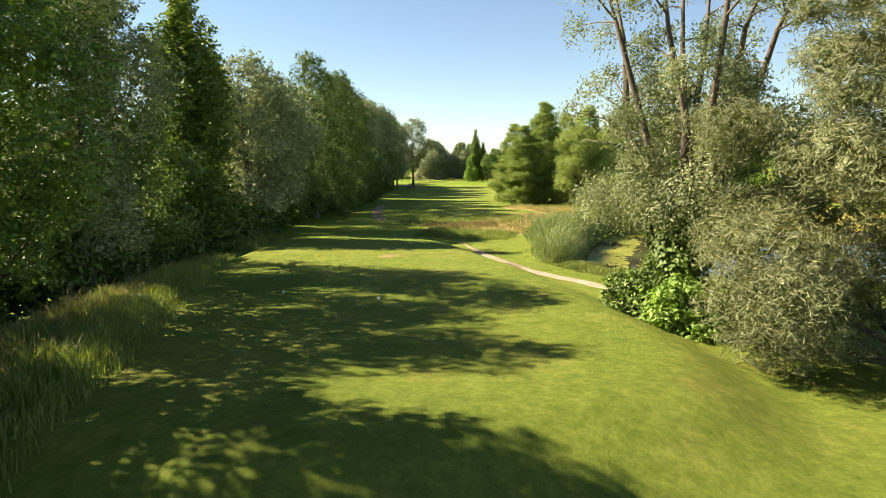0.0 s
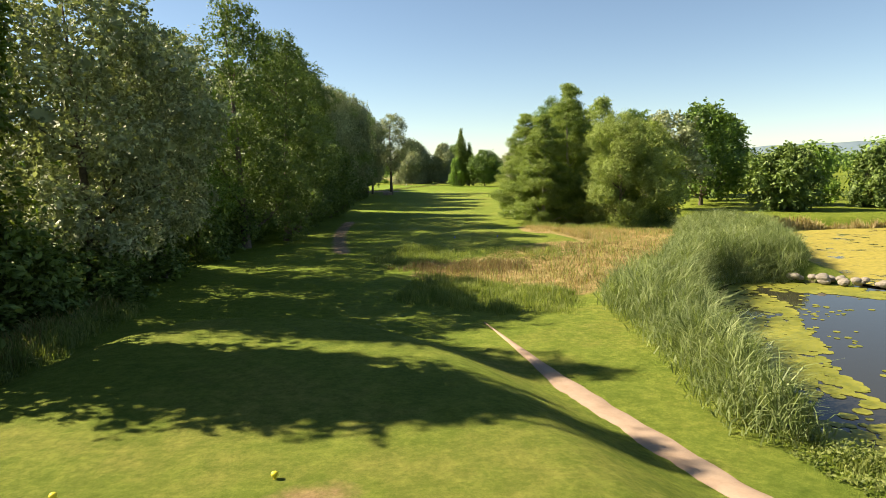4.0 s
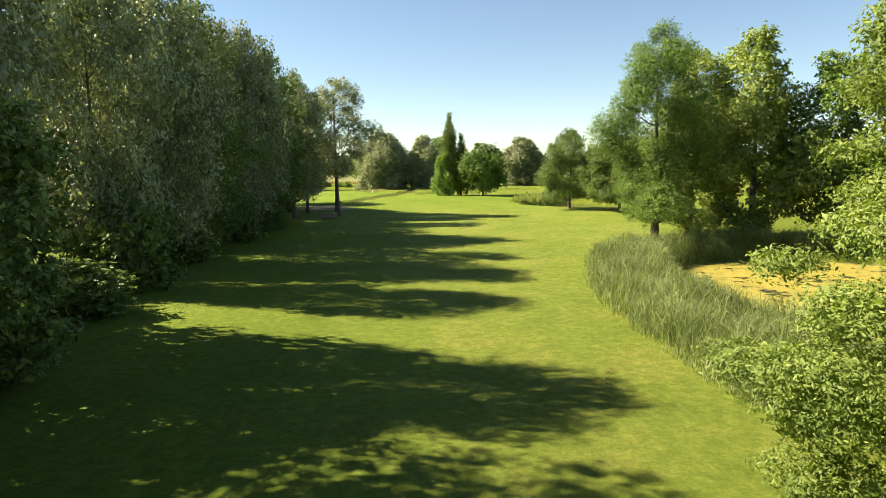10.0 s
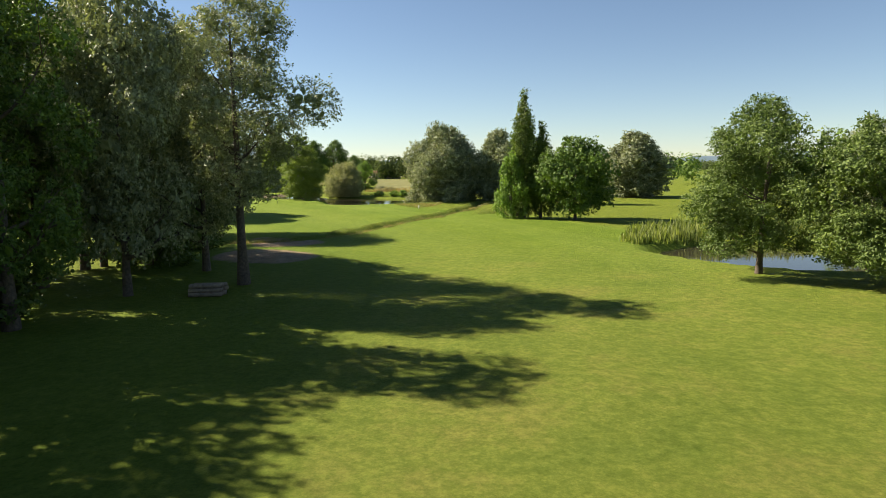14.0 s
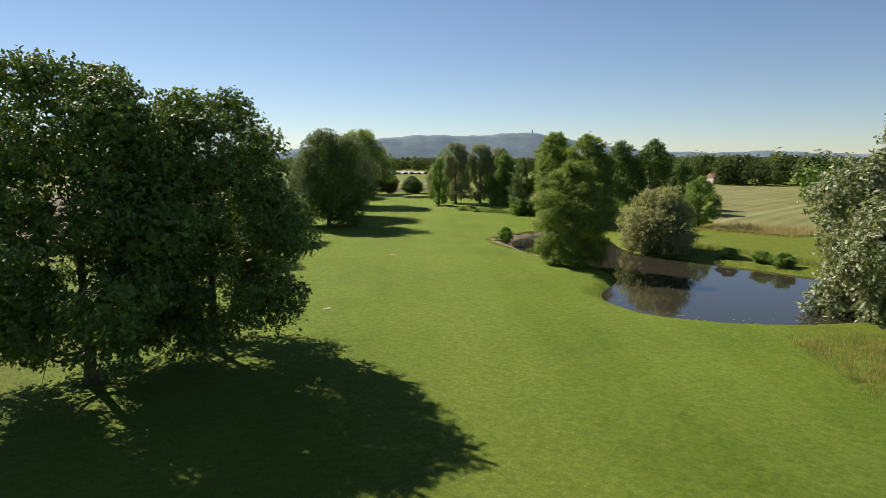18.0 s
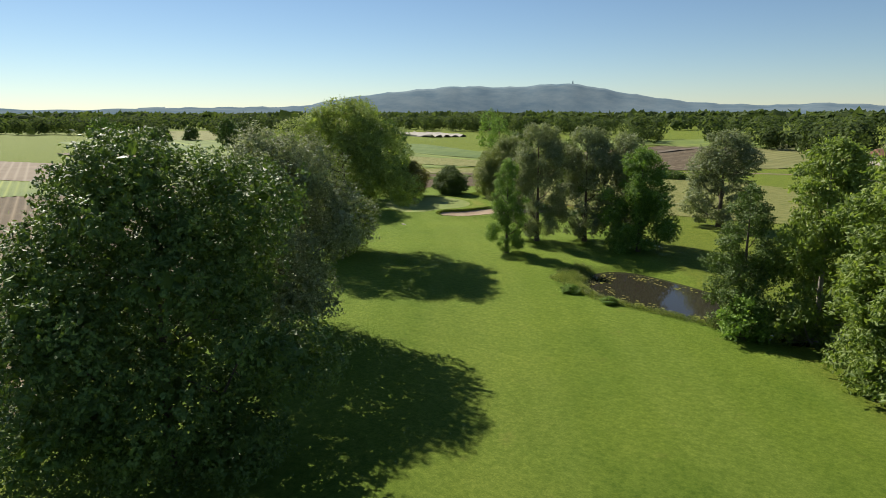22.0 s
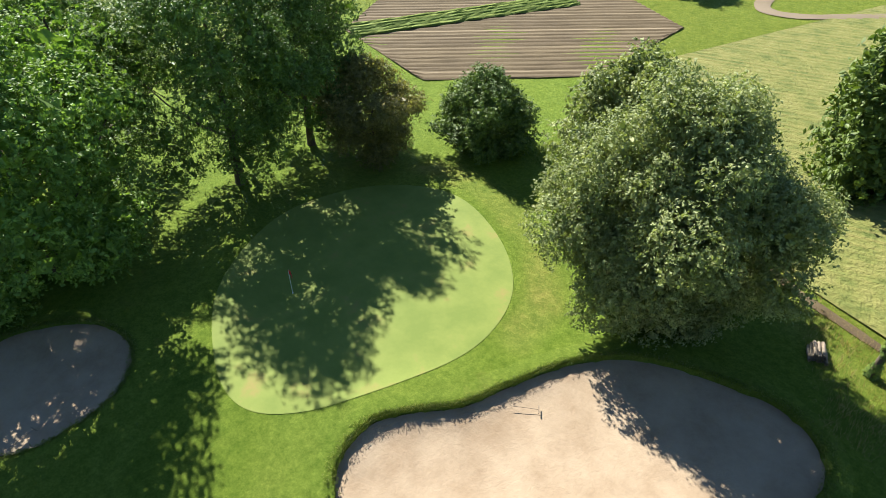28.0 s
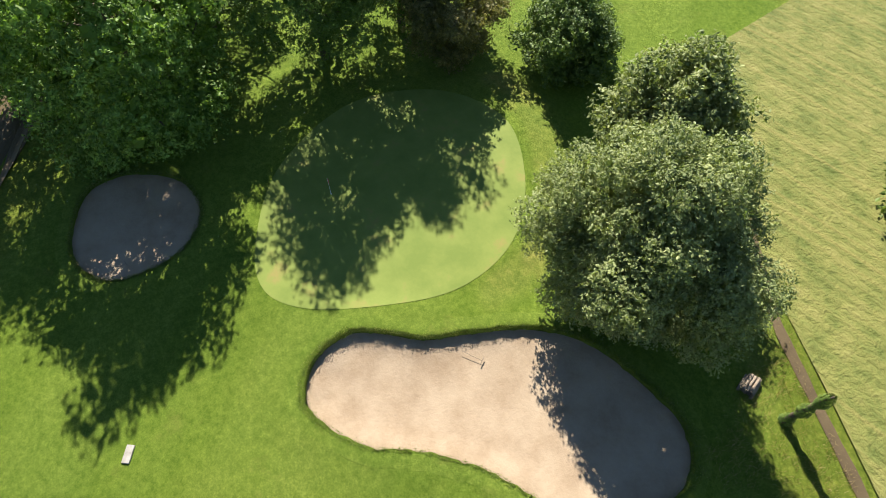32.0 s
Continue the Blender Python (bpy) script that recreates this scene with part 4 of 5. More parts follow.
# ---- fields ----
def field(name, poly, angle, period, amp, material, label, category="field", lift=0.06, along=3.0):
    """A field with its rows as ridges, running at the given angle."""
    poly = np.asarray(poly, float)
    c, sn = math.cos(radians(angle)), math.sin(radians(angle))
    to = np.array([[c, sn], [-sn, c]])
    q = poly @ to.T
    us, vs = np.arange(q[:, 0].min(), q[:, 0].max() + along, along), np.arange(q[:, 1].min(), q[:, 1].max() + period, period / 4)
    U, V = np.meshgrid(us, vs)
    W = np.c_[U.ravel(), V.ravel()] @ to
    rg = np.random.default_rng(3)
    z = lift + amp * (np.tile(np.array([0, .7, 1, .6]), len(vs) // 4 + 1)[:len(vs)][:, None] * np.ones_like(U)).ravel() + rg.normal(0, amp * .15, len(W))
    n = len(us)
    id = np.arange(U.size).reshape(U.shape)
    f = np.stack([id[:-1, :-1], id[:-1, 1:], id[1:, 1:], id[1:, :-1]], -1).reshape(-1, 4)
    isin = inside(W, poly)
    f = f[isin[f].any(1)]
    used, inv = np.unique(f, return_inverse=True)
    for i in used[~isin[used]]:
        a, b = poly, np.roll(poly, -1, 0)
        t = np.clip(((W[i] - a) * (b - a)).sum(1) / ((b - a) ** 2).sum(1), 0, 1)
        p = a + (b - a) * t[:, None]
        W[i] = p[np.argmin(((p - W[i]) ** 2).sum(1))]
    me = mesh_np(name, np.c_[W, z][used], inv.reshape(-1, 4), material)
    tone = rg.uniform(0, 1, len(vs) // 4 + 2) ** 1.6
    tone = np.repeat(tone, 4)[:len(vs)] * np.tile(np.array([0, .05, 1, .05]), len(vs) // 4 + 1)[:len(vs)]
    tone = (tone[:, None] * np.ones_like(U)).ravel()[used]
    me.attributes.new("ridge", "FLOAT", "POINT").data.foreach_set("value", tone.astype(np.float32))
    return tagged(new(name, me), label, category, kind="structure")


field("ploughed_field", [(-105, 303), (-120, 330), (-134, 355), (-160, 396), (-186, 423), (-202, 432), (-212, 452), (-268, 446), (-264, 429), (-284, 388), (-262, 330), (-190, 285)], 158.5, 2.2, 0.16, PLOUGH, "ploughed brown field with long straight furrows", lift=0.03)
field("bare_field", [(-190, 285), (-262, 330), (-284, 388), (-304, 390), (-330, 300), (-250, 240)], 158.5, 3.2, 0.06, PALE_SOIL, "pale dry bare strip of field")
field("bare_field", [(-278, 438), (-352, 408), (-455, 445), (-340, 476)], 158.5, 3.2, 0.06, PALE_SOIL, "pale dry bare strip of field")
field("crop_field", [(-284, 390), (-264, 432), (-279, 437), (-350, 406), (-305, 391)], 158.5, 2.4, 0.12, CROP, "sprinkled green strip of low crops")
field("crop_field", [(-340, 505), (-440, 510), (-640, 560), (-560, 690), (-356, 632), (-278, 655), (-222, 562), (-256, 530)], 158.5, 9, 0.12, CROP, "broad light green crop field", along=6)
field("stubble_field", [(-252, 527), (-218, 558), (-206, 541), (-236, 513)], 20, 3, 0.1, WHEAT, "narrow strip of dry grass by the track")
field("ploughed_field", [(-236, 510), (-208, 534), (-188, 524), (-186, 500), (-200, 484), (-222, 488)], 48, 1.4, 0.12, PLOUGH, "small ploughed field behind the green")
field("crop_row", [(-223, 489), (-218, 487), (-205, 522), (-210, 525)], 70, 1.2, 0.3, CROP, "dense green row of vegetables", lift=0.2, along=1)
field("ploughed_field", [(-239, 641), (-218, 771), (-157, 740), (-143, 597), (-172, 577), (-205, 606)], 81, 2.4, 0.2, PLOUGH, "far brown ploughed field", along=6)
field("covered_rows", [(-211, 614), (-203, 613), (-186, 756), (-193, 762)], 81, 2.6, 0.4, PALE_SOIL, "pale covered seed rows in the brown field", lift=0.3, along=6)
field("grain_field", [(-133, 474), (-146, 477.5), (-156, 480), (-170, 489), (-179, 494), (-183, 512), (-172, 556), (-140, 562), (-60, 530), (-70, 480)], 20, 1.2, 0.05, WHEAT, "ripening pale green grain field beside the hole", lift=0.1, along=1.5)
field("meadow", [(-90, 660), (-140, 600), (-158, 745), (-220, 775), (-250, 860), (-60, 880)], 81, 6, 0.2, MEADOW, "pale far meadow", along=8)
field("meadow", [(-22, 384), (-36, 388), (-60, 520), (-90, 640), (40, 640), (40, 420)], 81, 6, 0.2, MEADOW, "pale rough meadow beyond the course", along=8)
field("grey_rows", [(-335, 490), (-358, 503), (-470, 510), (-470, 490), (-365, 480)], 168, 2.5, 0.7, PALE_SOIL, "grey net-covered rows of plants", along=5)
field("greenhouse_rows", [(-440, 800), (-520, 835), (-500, 870), (-420, 830)], 150, 8, 2.5, STONE, "white plastic tunnels far off", along=10)
strip("farm_track", [(-262, 500), (-236, 519), (-210, 537), (-186, 572), (-163, 573), (-145, 585), (-110, 600)], 3.2, PALE_SOIL, "pale farm track between fields", "track", 0.14)
strip("farm_track", [(-186, 572), (-186, 545), (-179, 541), (-165, 556), (-150, 570)], 2.6, PALE_SOIL, "pale farm track between fields", "track", 0.15)


strip("furrow", [(-160, 482.4), (-153, 478.4), (-147, 476.6), (-140, 474.9), (-134, 473.2)], 0.8, PLOUGH, "dark bare furrow along the grain field", "soil", 0.12)
field("crop_field", [(-440, 676), (-368, 699), (-259, 630), (-244, 597), (-350, 624)], 158.5, 7, 0.12, DEEP_CROP, "dark green strip of taller crops", along=6, lift=.22)
field("stubble_field", [(-312, 592), (-238, 588), (-220, 559), (-268, 552)], 158.5, 5, 0.12, WHEAT, "pale yellow strip of dry grass", along=6, lift=.24)
field("meadow", [(-313, 798), (-214, 904), (-155, 852), (-149, 778), (-232, 776), (-245, 660)], 81, 9, 0.12, CROP, "light green far meadow", along=8, lift=.24)
field("crop_field", [(-578, 548), (-457, 587), (-434, 546), (-494, 520)], 158.5, 6, 0.12, DEEP_CROP, "dark green strip of low crops", along=6, lift=.22)
field("crop_field", [(-909, 705), (-806, 810), (-772, 892), (-547, 811), (-526, 683), (-640, 602)], 158.5, 9, 0.12, WHEAT, "broad pale yellow far field", along=12, lift=.2)


# ---- blades: reeds and long grass ----
def blades(name, poly, count, tall, width, material, label, category, bend=0.3, lift=0.0, seed=1, patch=0.0):
    rg = np.random.default_rng(seed)
    poly = np.asarray(poly, float)
    lo, hi = poly.min(0), poly.max(0)
    pts = np.zeros((0, 2))
    while len(pts) < count:
        q = rg.uniform(lo, hi, (count * 2, 2))
        # clumpy growth
        keep = (np.sin(q[:, 0] * 1.9 + np.sin(q[:, 1] * 1.3) * 2) * np.sin(q[:, 1] * 1.6 + np.sin(q[:, 0]) * 2) > rg.uniform(-1.4 + patch, .8, len(q)))
        q = q[keep & inside(q, poly)]
        q = q[rg.uniform(0, 1, len(q)) < .15 + .85 * smooth(-sdf(q, poly, 4), 0, .9)]
        pts = np.concatenate([pts, q])
    pts = pts[:count]
    z = height(*pts.T)
    hgt = tall * rg.uniform(.45, 1.15, count) * (1 + .22 * np.sin(pts[:, 0] * .9) * np.sin(pts[:, 1] * .7) + .16 * np.sin(pts[:, 0] * 2.7 + 1) * np.sin(pts[:, 1] * 2.3))
    hgt *= .5 + .5 * smooth(-sdf(pts, poly, 4), 0, 1.4)
    a = rg.uniform(0, 2 * math.pi, count)
    side = np.c_[np.cos(a), np.sin(a), 0 * a] * (width * rg.uniform(.6, 1.3, count))[:, None]
    b = rg.uniform(0, 2 * math.pi, count)
    tip = np.c_[np.cos(b), np.sin(b), 0 * b] * (hgt * bend * rg.uniform(.2, 1, count))[:, None]
    z = z + lift * hgt * rg.uniform(0, 1, count) ** .7
    hgt = hgt * (1 - .58 * (lift > 0))
    base = np.c_[pts, z - .05]
    mid = base + tip * .28 + np.c_[0 * z, 0 * z, hgt * .68]
    top = base + tip + np.c_[0 * z, 0 * z, hgt]
    v = np.stack([base - side, base + side, mid - side * .8, mid + side * .8, top - side * .1, top + side * .1], 1).reshape(-1, 3)
    f = (np.arange(count)[:, None, None] * 6 + np.array([[0, 1, 3, 2], [2, 3, 5, 4]])).reshape(-1, 4)
    return tagged(new(name, mesh_np(name, v, f, material)), label, category, kind="stuff")


REEDS_1 = spline([(6.4, 42.6), (9.2, 42.4), (11.5, 50), (14, 58), (18, 67), (25, 69), (33, 84), (35, 94), (27, 95), (21, 82), (16.5, 73), (12.5, 66), (8, 60.5), (7.2, 51)])
blades("reed_bed", REEDS_1, 80000, 1.9, 0.019, LEAF["reed"], "dense grey-green reeds along the pond", "reeds", 0.8, 0.66)
REEDS_2 = np.concatenate([spline([(11.8, 115), (11.7, 126), (12, 132), (13.6, 140), (17, 149), (23, 154), (32, 155.5), (42, 153)], 6, False),
                          spline([(42, 150.5), (30, 151), (23.3, 147), (20, 138), (18.8, 130), (20, 119)], 6, False)])
blades("reed_bed", REEDS_2, 70000, 1.75, 0.016, LEAF["reed"], "curving bed of tall green reeds", "reeds", 0.7, 0.66, 2)
blades("reed_bed", [(36, 98), (44, 101), (60, 101), (70, 96), (62, 92), (60, 99), (44, 99)], 5000, 1.8, 0.07, LEAF["straw"], "brownish reeds on the far bank", "reeds", seed=3)
blades("reed_bed", [(25, 224), (30, 229), (40, 236), (56, 238), (64, 246), (40, 246), (26, 236), (24, 228)], 6000, 1.5, 0.07, LEAF["tall"], "tall grass and reeds round the small pond", "reeds", seed=4)
for k, (poly, n, tall, m, lab) in enumerate((
        ([(-14, 6), (-7.8, 10), (-8.9, 19), (-10.2, 25), (-11.4, 32), (-13, 38), (-14.2, 46), (-14.6, 59), (-18, 60), (-18.5, 40)], 34000, .85, "tall", "long seeding grass along the edge of the wood"),
        ([(-3, 60), (2, 56), (6, 56), (8, 62), (12, 70), (8, 62), (3, 65), (-1.5, 69)], 10000, .5, "tall", "long yellow-green grass below the tee"),
        ([(-14, 6), (-9.5, 12), (-10.2, 20), (-11.4, 26), (-12.2, 32), (-13.8, 38), (-15, 46), (-15.2, 59), (-18, 60), (-18.5, 40)], 5000, 1.05, "straw", "pale seed heads over the long grass"),
        (DRY[1], 8500, .3, "straw", "dry golden grass round the pond"),
        (DRY[5], 9000, .32, "straw", "pale dry grass by the pond trees"),
        (DRY[4], 5000, .4, "straw", "pale dry grass by the pond trees"),
        (DRY[0], 9000, .3, "straw", "dry golden grass round the pond"),
        (DRY[1], 5500, .3, "brown", "brown dead weeds among the dry grass"),
        ([(-4, 70), (0, 73), (4, 73.5), (8, 72), (5, 68), (0, 67.5)], 3000, .6, "brown", "brown dead weeds below the forward tee"),
        ([(-2, 70), (3, 74.5), (9, 74), (11, 76), (9, 77), (2, 77), (-3, 80), (-5, 74)], 2200, .6, "tall", "rank grass at the forward tee's edge"),
        ([(9, 96), (14, 93), (19, 92), (24, 96), (26, 102), (20, 112), (12, 106)], 6000, .6, "tall", "rough grass under the pond trees"),
        ([(-69.6, 347), (-69.6, 357), (-67.6, 366), (-66.8, 365), (-68.4, 357), (-68.4, 349)], 2600, .45, "tall", "grassy fringe along the muddy bank"),
        ([(-46, 329), (-57, 336), (-65.5, 342), (-69.6, 347), (-68.4, 349), (-64.6, 343.5), (-57, 337.6), (-47, 331)], 2600, .4, "tall", "grassy fringe along the muddy bank"),
        ([(8.6, 43), (10.4, 39.5), (14, 36), (18, 34), (24, 32.5), (24, 30.5), (17, 31.5), (12, 34), (9, 37.5), (7.4, 41)], 7000, .4, "tall", "rough grass on the bank between path and pond"),
        (DRY[1], 1500, .6, "tall", "green weeds scattered in the dry grass"),
        (DRY[0], 1200, .6, "tall", "green weeds scattered in the dry grass"),
        ([(-15, 303), (-3, 311), (-2, 308), (-6, 286), (-9, 290)], 3000, .5, "tall", "rough grass by the large pond"),
        (DRY[2], 2600, .5, "straw", "patch of dry golden grass by the large pond"),
        ([(6, 284), (12, 291), (16, 286), (8, 272), (5, 268)], 3000, .4, "tall", "patch of rough grass by the ditch"),
        ([(6, 266), (14, 276), (22, 296), (16, 300), (9, 284)], 4000, .5, "tall", "rough grass beside the ditch"),
        ([(-122, 322), (-106, 318), (-98, 306), (-90, 296), (-98, 296), (-108, 308)], 4000, .6, "straw", "pale grass bank along the field"),
        ([(-110, 320), (-128, 344), (-136, 356), (-128, 352), (-112, 332), (-104, 321)], 6000, .6, "tall", "grassy field margin"),
        ([(-116, 420), (-116, 409), (-107, 403), (-94, 401), (-84, 399), (-84, 402), (-94, 404), (-104, 406), (-110, 410), (-112.5, 418)], 7000, .7, "tall", "weedy bank of the small pond"),
        ([(-146, 466), (-140, 466), (-132, 473), (-146, 477.5), (-156, 481.5), (-160, 478), (-150, 474)], 3500, .4, "straw", "pale rough grass strip beside the grain"),
        ([(-180, 482), (-190, 478), (-172, 478), (-166, 484), (-176, 492)], 5000, .6, "tall", "weeds behind the green"),
        ([(-36, 356), (-22, 350), (-10, 340), (-10, 346), (-24, 356), (-36, 362)], 4000, .9, "tall", "tall grass on the pond's far bank"),
        ([(-40, 386), (-20, 380), (-10, 396), (-34, 402)], 5000, 1.4, "straw", "band of tall dry reeds"))):
    blades("long_grass", poly, int(n * 1.15), tall, .014, LEAF[m], lab, "grass", .6, 0, 20 + k, .5)
# ditch: rank growth on both banks
t_ = np.gradient(DITCH, axis=0)
n_ = np.stack([-t_[:, 1], t_[:, 0]], 1) / np.linalg.norm(t_, axis=1)[:, None]


def weeds(poly, count, tall, size, material, label, seed):
    """Low broad-leaved growth in uneven mounds."""
    rg = np.random.default_rng(seed)
    q = rg.uniform(poly.min(0), poly.max(0), (count * 14, 2))
    q = q[inside(q, poly)]
    lump = np.sin(q[:, 0] * 2.3 + np.sin(q[:, 1] * 1.7) * 2) * np.sin(q[:, 1] * 2.1 + np.sin(q[:, 0] * 1.3) * 2)
    keep = lump > rg.uniform(-1.3, .9, len(q))
    q, lump = q[keep][:count], lump[keep][:count]
    z = height(*q.T) + (tall * (.55 + .5 * lump)).clip(.05) * rg.uniform(0, 1, len(q)) ** .6
    v, f = leaves(np.c_[q, z], rg.normal(0, .6, (len(q), 3)) + (0, 0, .8), size, .5, rg)
    return tagged(new("weeds", mesh_np("weeds", v, f, material)), label, "weeds", kind="stuff")


for k, (a, b) in enumerate(((.25, 2.1), (-2.3, -.5))):
    w_ = (1 + .25 * np.sin(np.arange(len(DITCH)) * 1.1 + k) + .2 * np.sin(np.arange(len(DITCH)) * 2.7))[:, None]
    bank = np.concatenate([DITCH + n_ * (a if k == 0 else a * w_), (DITCH + n_ * (b * w_ if k == 0 else b))[::-1]])
    weeds(bank, 26000, .4, .08, LEAF["ditch"], "rank green growth along the ditch", 50 + k)
    blades("long_grass", bank, 7000, .5, .016, LEAF["straw" if k else "tall"], "seeding grass along the ditch", "grass", .6, 0, 60 + k, .5)
weeds(spline([(8.6, 43), (10.4, 39.5), (14, 36), (18, 34), (24, 32.5), (24, 30.5), (17, 31.5), (12, 34), (9, 37.5), (7.4, 41)]), 14000, .45, .06, LEAF["ditch"], "leafy weeds on the bank between path and pond", 70)
weeds(np.array([(-14, 6), (-9, 12), (-10, 20), (-11, 26), (-12, 32), (-13.4, 38), (-14.6, 46), (-15, 59), (-18, 60), (-18.5, 40)]), 22000, .55, .07, LEAF["ditch"], "tangled weeds along the edge of the wood", 71)
weeds(spline([(-3, 80), (-5, 74), (-2, 69), (4, 72), (9, 73), (11, 76), (8, 77), (2, 77)]), 7000, .5, .06, LEAF["ditch"], "leafy weeds at the forward tee's foot", 72)
weeds(np.array([(-116, 420), (-116, 409), (-107, 403), (-94, 401), (-84, 399), (-84, 402), (-94, 404), (-104, 406), (-110, 410), (-112.5, 418)]), 9000, .6, .1, LEAF["ditch"], "leafy weeds on the small pond's bank", 73)

for k, poly in enumerate((BUNKER_R, BUNKER_L)):
    rg = np.random.default_rng(80 + k)
    ring = spline(poly, 4)
    i = rg.integers(0, len(ring), 7000 if k == 0 else 4000)
    q = ring[i] + (ring[i] - poly.mean(0)) * rg.uniform(-.012, .045, len(i))[:, None] + rg.normal(0, .09, (len(i), 2))
    c = np.c_[q, height(*q.T, False) + rg.uniform(.0, .16, len(i))]
    v, f = leaves(c, np.c_[rg.normal(0, 1, (len(i), 2)), rg.normal(.2, .3, len(i))], .1, .22, rg)
    tagged(new("lip_grass", mesh_np("lip_grass", v, f, LEAF["ditch"])), "ragged grass overhanging a bunker's lip", "grass", kind="stuff")

# ---- far woods ----
def far_wood(name, spots, quads, label, kind="broad"):
    """Far-off trees as one joined crown mesh; spots: rows of x, y, height, radius."""
    rg = np.random.default_rng(11)
    sp = np.repeat(np.asarray(spots, float), quads, 0)
    d = rg.normal(size=(len(sp), 3))
    d /= np.linalg.norm(d, axis=1)[:, None]
    rr = rg.uniform(.55, 1, len(sp))
    ph = np.repeat(rg.uniform(0, 6.28, len(spots)), quads)
    rr *= 1 + .25 * np.sin(d[:, 0] * 4 + ph) * np.cos(d[:, 2] * 3 + ph)
    c = np.c_[sp[:, 0] + d[:, 0] * sp[:, 3] * rr, sp[:, 1] + d[:, 1] * sp[:, 3] * rr, sp[:, 2] * (.52 + .5 * d[:, 2] * rr)]
    c[:, 2] = np.maximum(c[:, 2], .2)
    size = sp[:, 3] * (1.9 / math.sqrt(quads)) 
    v, f = leaves(c, d * .9 + rg.normal(0, .22, d.shape) + (0, 0, .35), size, .75, rg)
    return tagged(new(name, mesh_np(name, v, f, LEAF[kind])), label, "trees", kind="stuff")


rf = random.Random(9)


def polar(az, dist):
    return -130 - math.sin(radians(az)) * dist, 400 + math.cos(radians(az)) * dist


near_belt, mid_belt, far_belt = [], [], []
for _ in range(520):
    az = rf.uniform(-45, 100)
    edge = 330 + 80 * math.sin(az * .12) if az < 18 else 640 + 60 * math.sin(az * .2)
    x, y = polar(az, edge + abs(rf.gauss(0, 45)))
    h = rf.uniform(7, 22)
    if math.sin(az * .9) + math.sin(az * .37 + 1) < -.7:
        continue
    near_belt.append((x, y, h, h * rf.uniform(.38, .55)))
for _ in range(1500):
    az = rf.uniform(-60, 110)
    x, y = polar(az, rf.uniform(750, 1500))
    h = rf.uniform(9, 18)
    mid_belt.append((x, y, h, h * rf.uniform(.5, .9)))
for _ in range(1300):
    az = rf.uniform(-70, 115)
    x, y = polar(az, rf.uniform(1500, 3400))
    h = rf.uniform(10, 20)
    far_belt.append((x, y, h, h * rf.uniform(1.2, 3.0)))
far_wood("hedgerow_trees", near_belt, 300, "belts of hedgerow trees across the plain", "far")
far_wood("woods", mid_belt, 70, "distant woods on the plain", "far")
far_wood("woods", far_belt, 26, "hazy distant woods on the plain", "far")
# trees beyond the right of the first holes
side = []
for _ in range(90):
    x, y = rf.uniform(85, 330), rf.uniform(40, 520)
    h = rf.uniform(9, 17)
    side.append((x, y, h, h * rf.uniform(.38, .5)))
for _ in range(26):
    x, y = rf.uniform(-30, 90), rf.uniform(440, 640)
    h = rf.uniform(8, 15)
    side.append((x, y, h, h * rf.uniform(.38, .5)))
far_wood("park_trees", side, 260, "scattered trees beyond the neighbouring holes")
# single field trees
for k, x, y, h, r in (("bright", -303, 686, 26, 9), ("bright", -287, 672, 22, 8), ("dark", -251, 638, 14, 8), ("dark", -203, 544, 11.4, 6), ("dark", -482, 612, 19, 9), ("dark", -553, 596, 12, 7),
                      ("broad", -557, 558, 21, 12), ("dark", -576, 641, 12, 7), ("dark", -562, 687, 17, 8), ("dark", -477, 650, 11, 8), ("dark", -417, 693, 8, 5), ("dark", -580, 618, 13, 8)):
    tree(k, x, y, h, r, "field tree standing alone on the plain", 2, 3000)
for x, y, h, r in ((-152, 553, 3.3, 4), (-143, 557, 2.6, 4), (-134, 561, 2.4, 4), (-215, 590, 3, 2), (-468, 640, 4, 6), (-456, 636, 4, 6)):
    tree("dark", x, y, h, r, "low hedge bush between the fields", 5, 1500, "bush")


# ---- small things ----
def ball(bm, at, r, squash=1.0):
    m = bmesh.ops.create_icosphere(bm, subdivisions=2, radius=r)
    for v in m["verts"]:
        v.co = Vector((v.co.x, v.co.y, v.co.z * squash)) + Vector(at)


def box(bm, at, size, bevel=0.0, turn=0.0):
    m = bmesh.ops.create_cube(bm, size=1)
    mat4 = pose(*at, 0, 0, turn) @ Matrix.Diagonal((*size, 1))
    bmesh.ops.transform(bm, matrix=mat4, verts=m["verts"])
    if bevel:
        bmesh.ops.bevel(bm, geom=list({e for v in m["verts"] for e in v.link_edges}), offset=bevel, segments=2, affect="EDGES")


def tee_marker(x, y, colour):
    root = tagged(new("tee_marker"), f"small {colour} plastic tee marker on the grass", "tee marker", "tee markers")
    root.matrix_basis = pose(x, y, h1(x, y))
    bm = bmesh.new()
    tube(bm, [(0, 0, -.05), (0, 0, .06)], [.03, .03], 8)
    part("peg", bm, PLASTIC[colour], root)
    bm = bmesh.new()
    ball(bm, (0, 0, .09), .07, .8)
    part("head", bm, PLASTIC[colour], root, "", True)


tee_marker(-7.5, 38.0, "yellow")
tee_marker(-3.85, 38.4, "yellow")
tee_marker(1.9, 83.9, "blue")
tee_marker(5.8, 84.3, "blue")
tee_marker(-6.9, 26.9, "white")
tee_marker(-2.6, 25.1, "white")

flag = tagged(new("flagstick"), "thin white flagstick with a small red flag on the green", "flag")
flag.matrix_basis = pose(-176.6, 451, h1(-176.6, 451))
bm = bmesh.new()
tube(bm, [(0, 0, -.1), (0, 0, 2.2)], [.02, .014], 8)
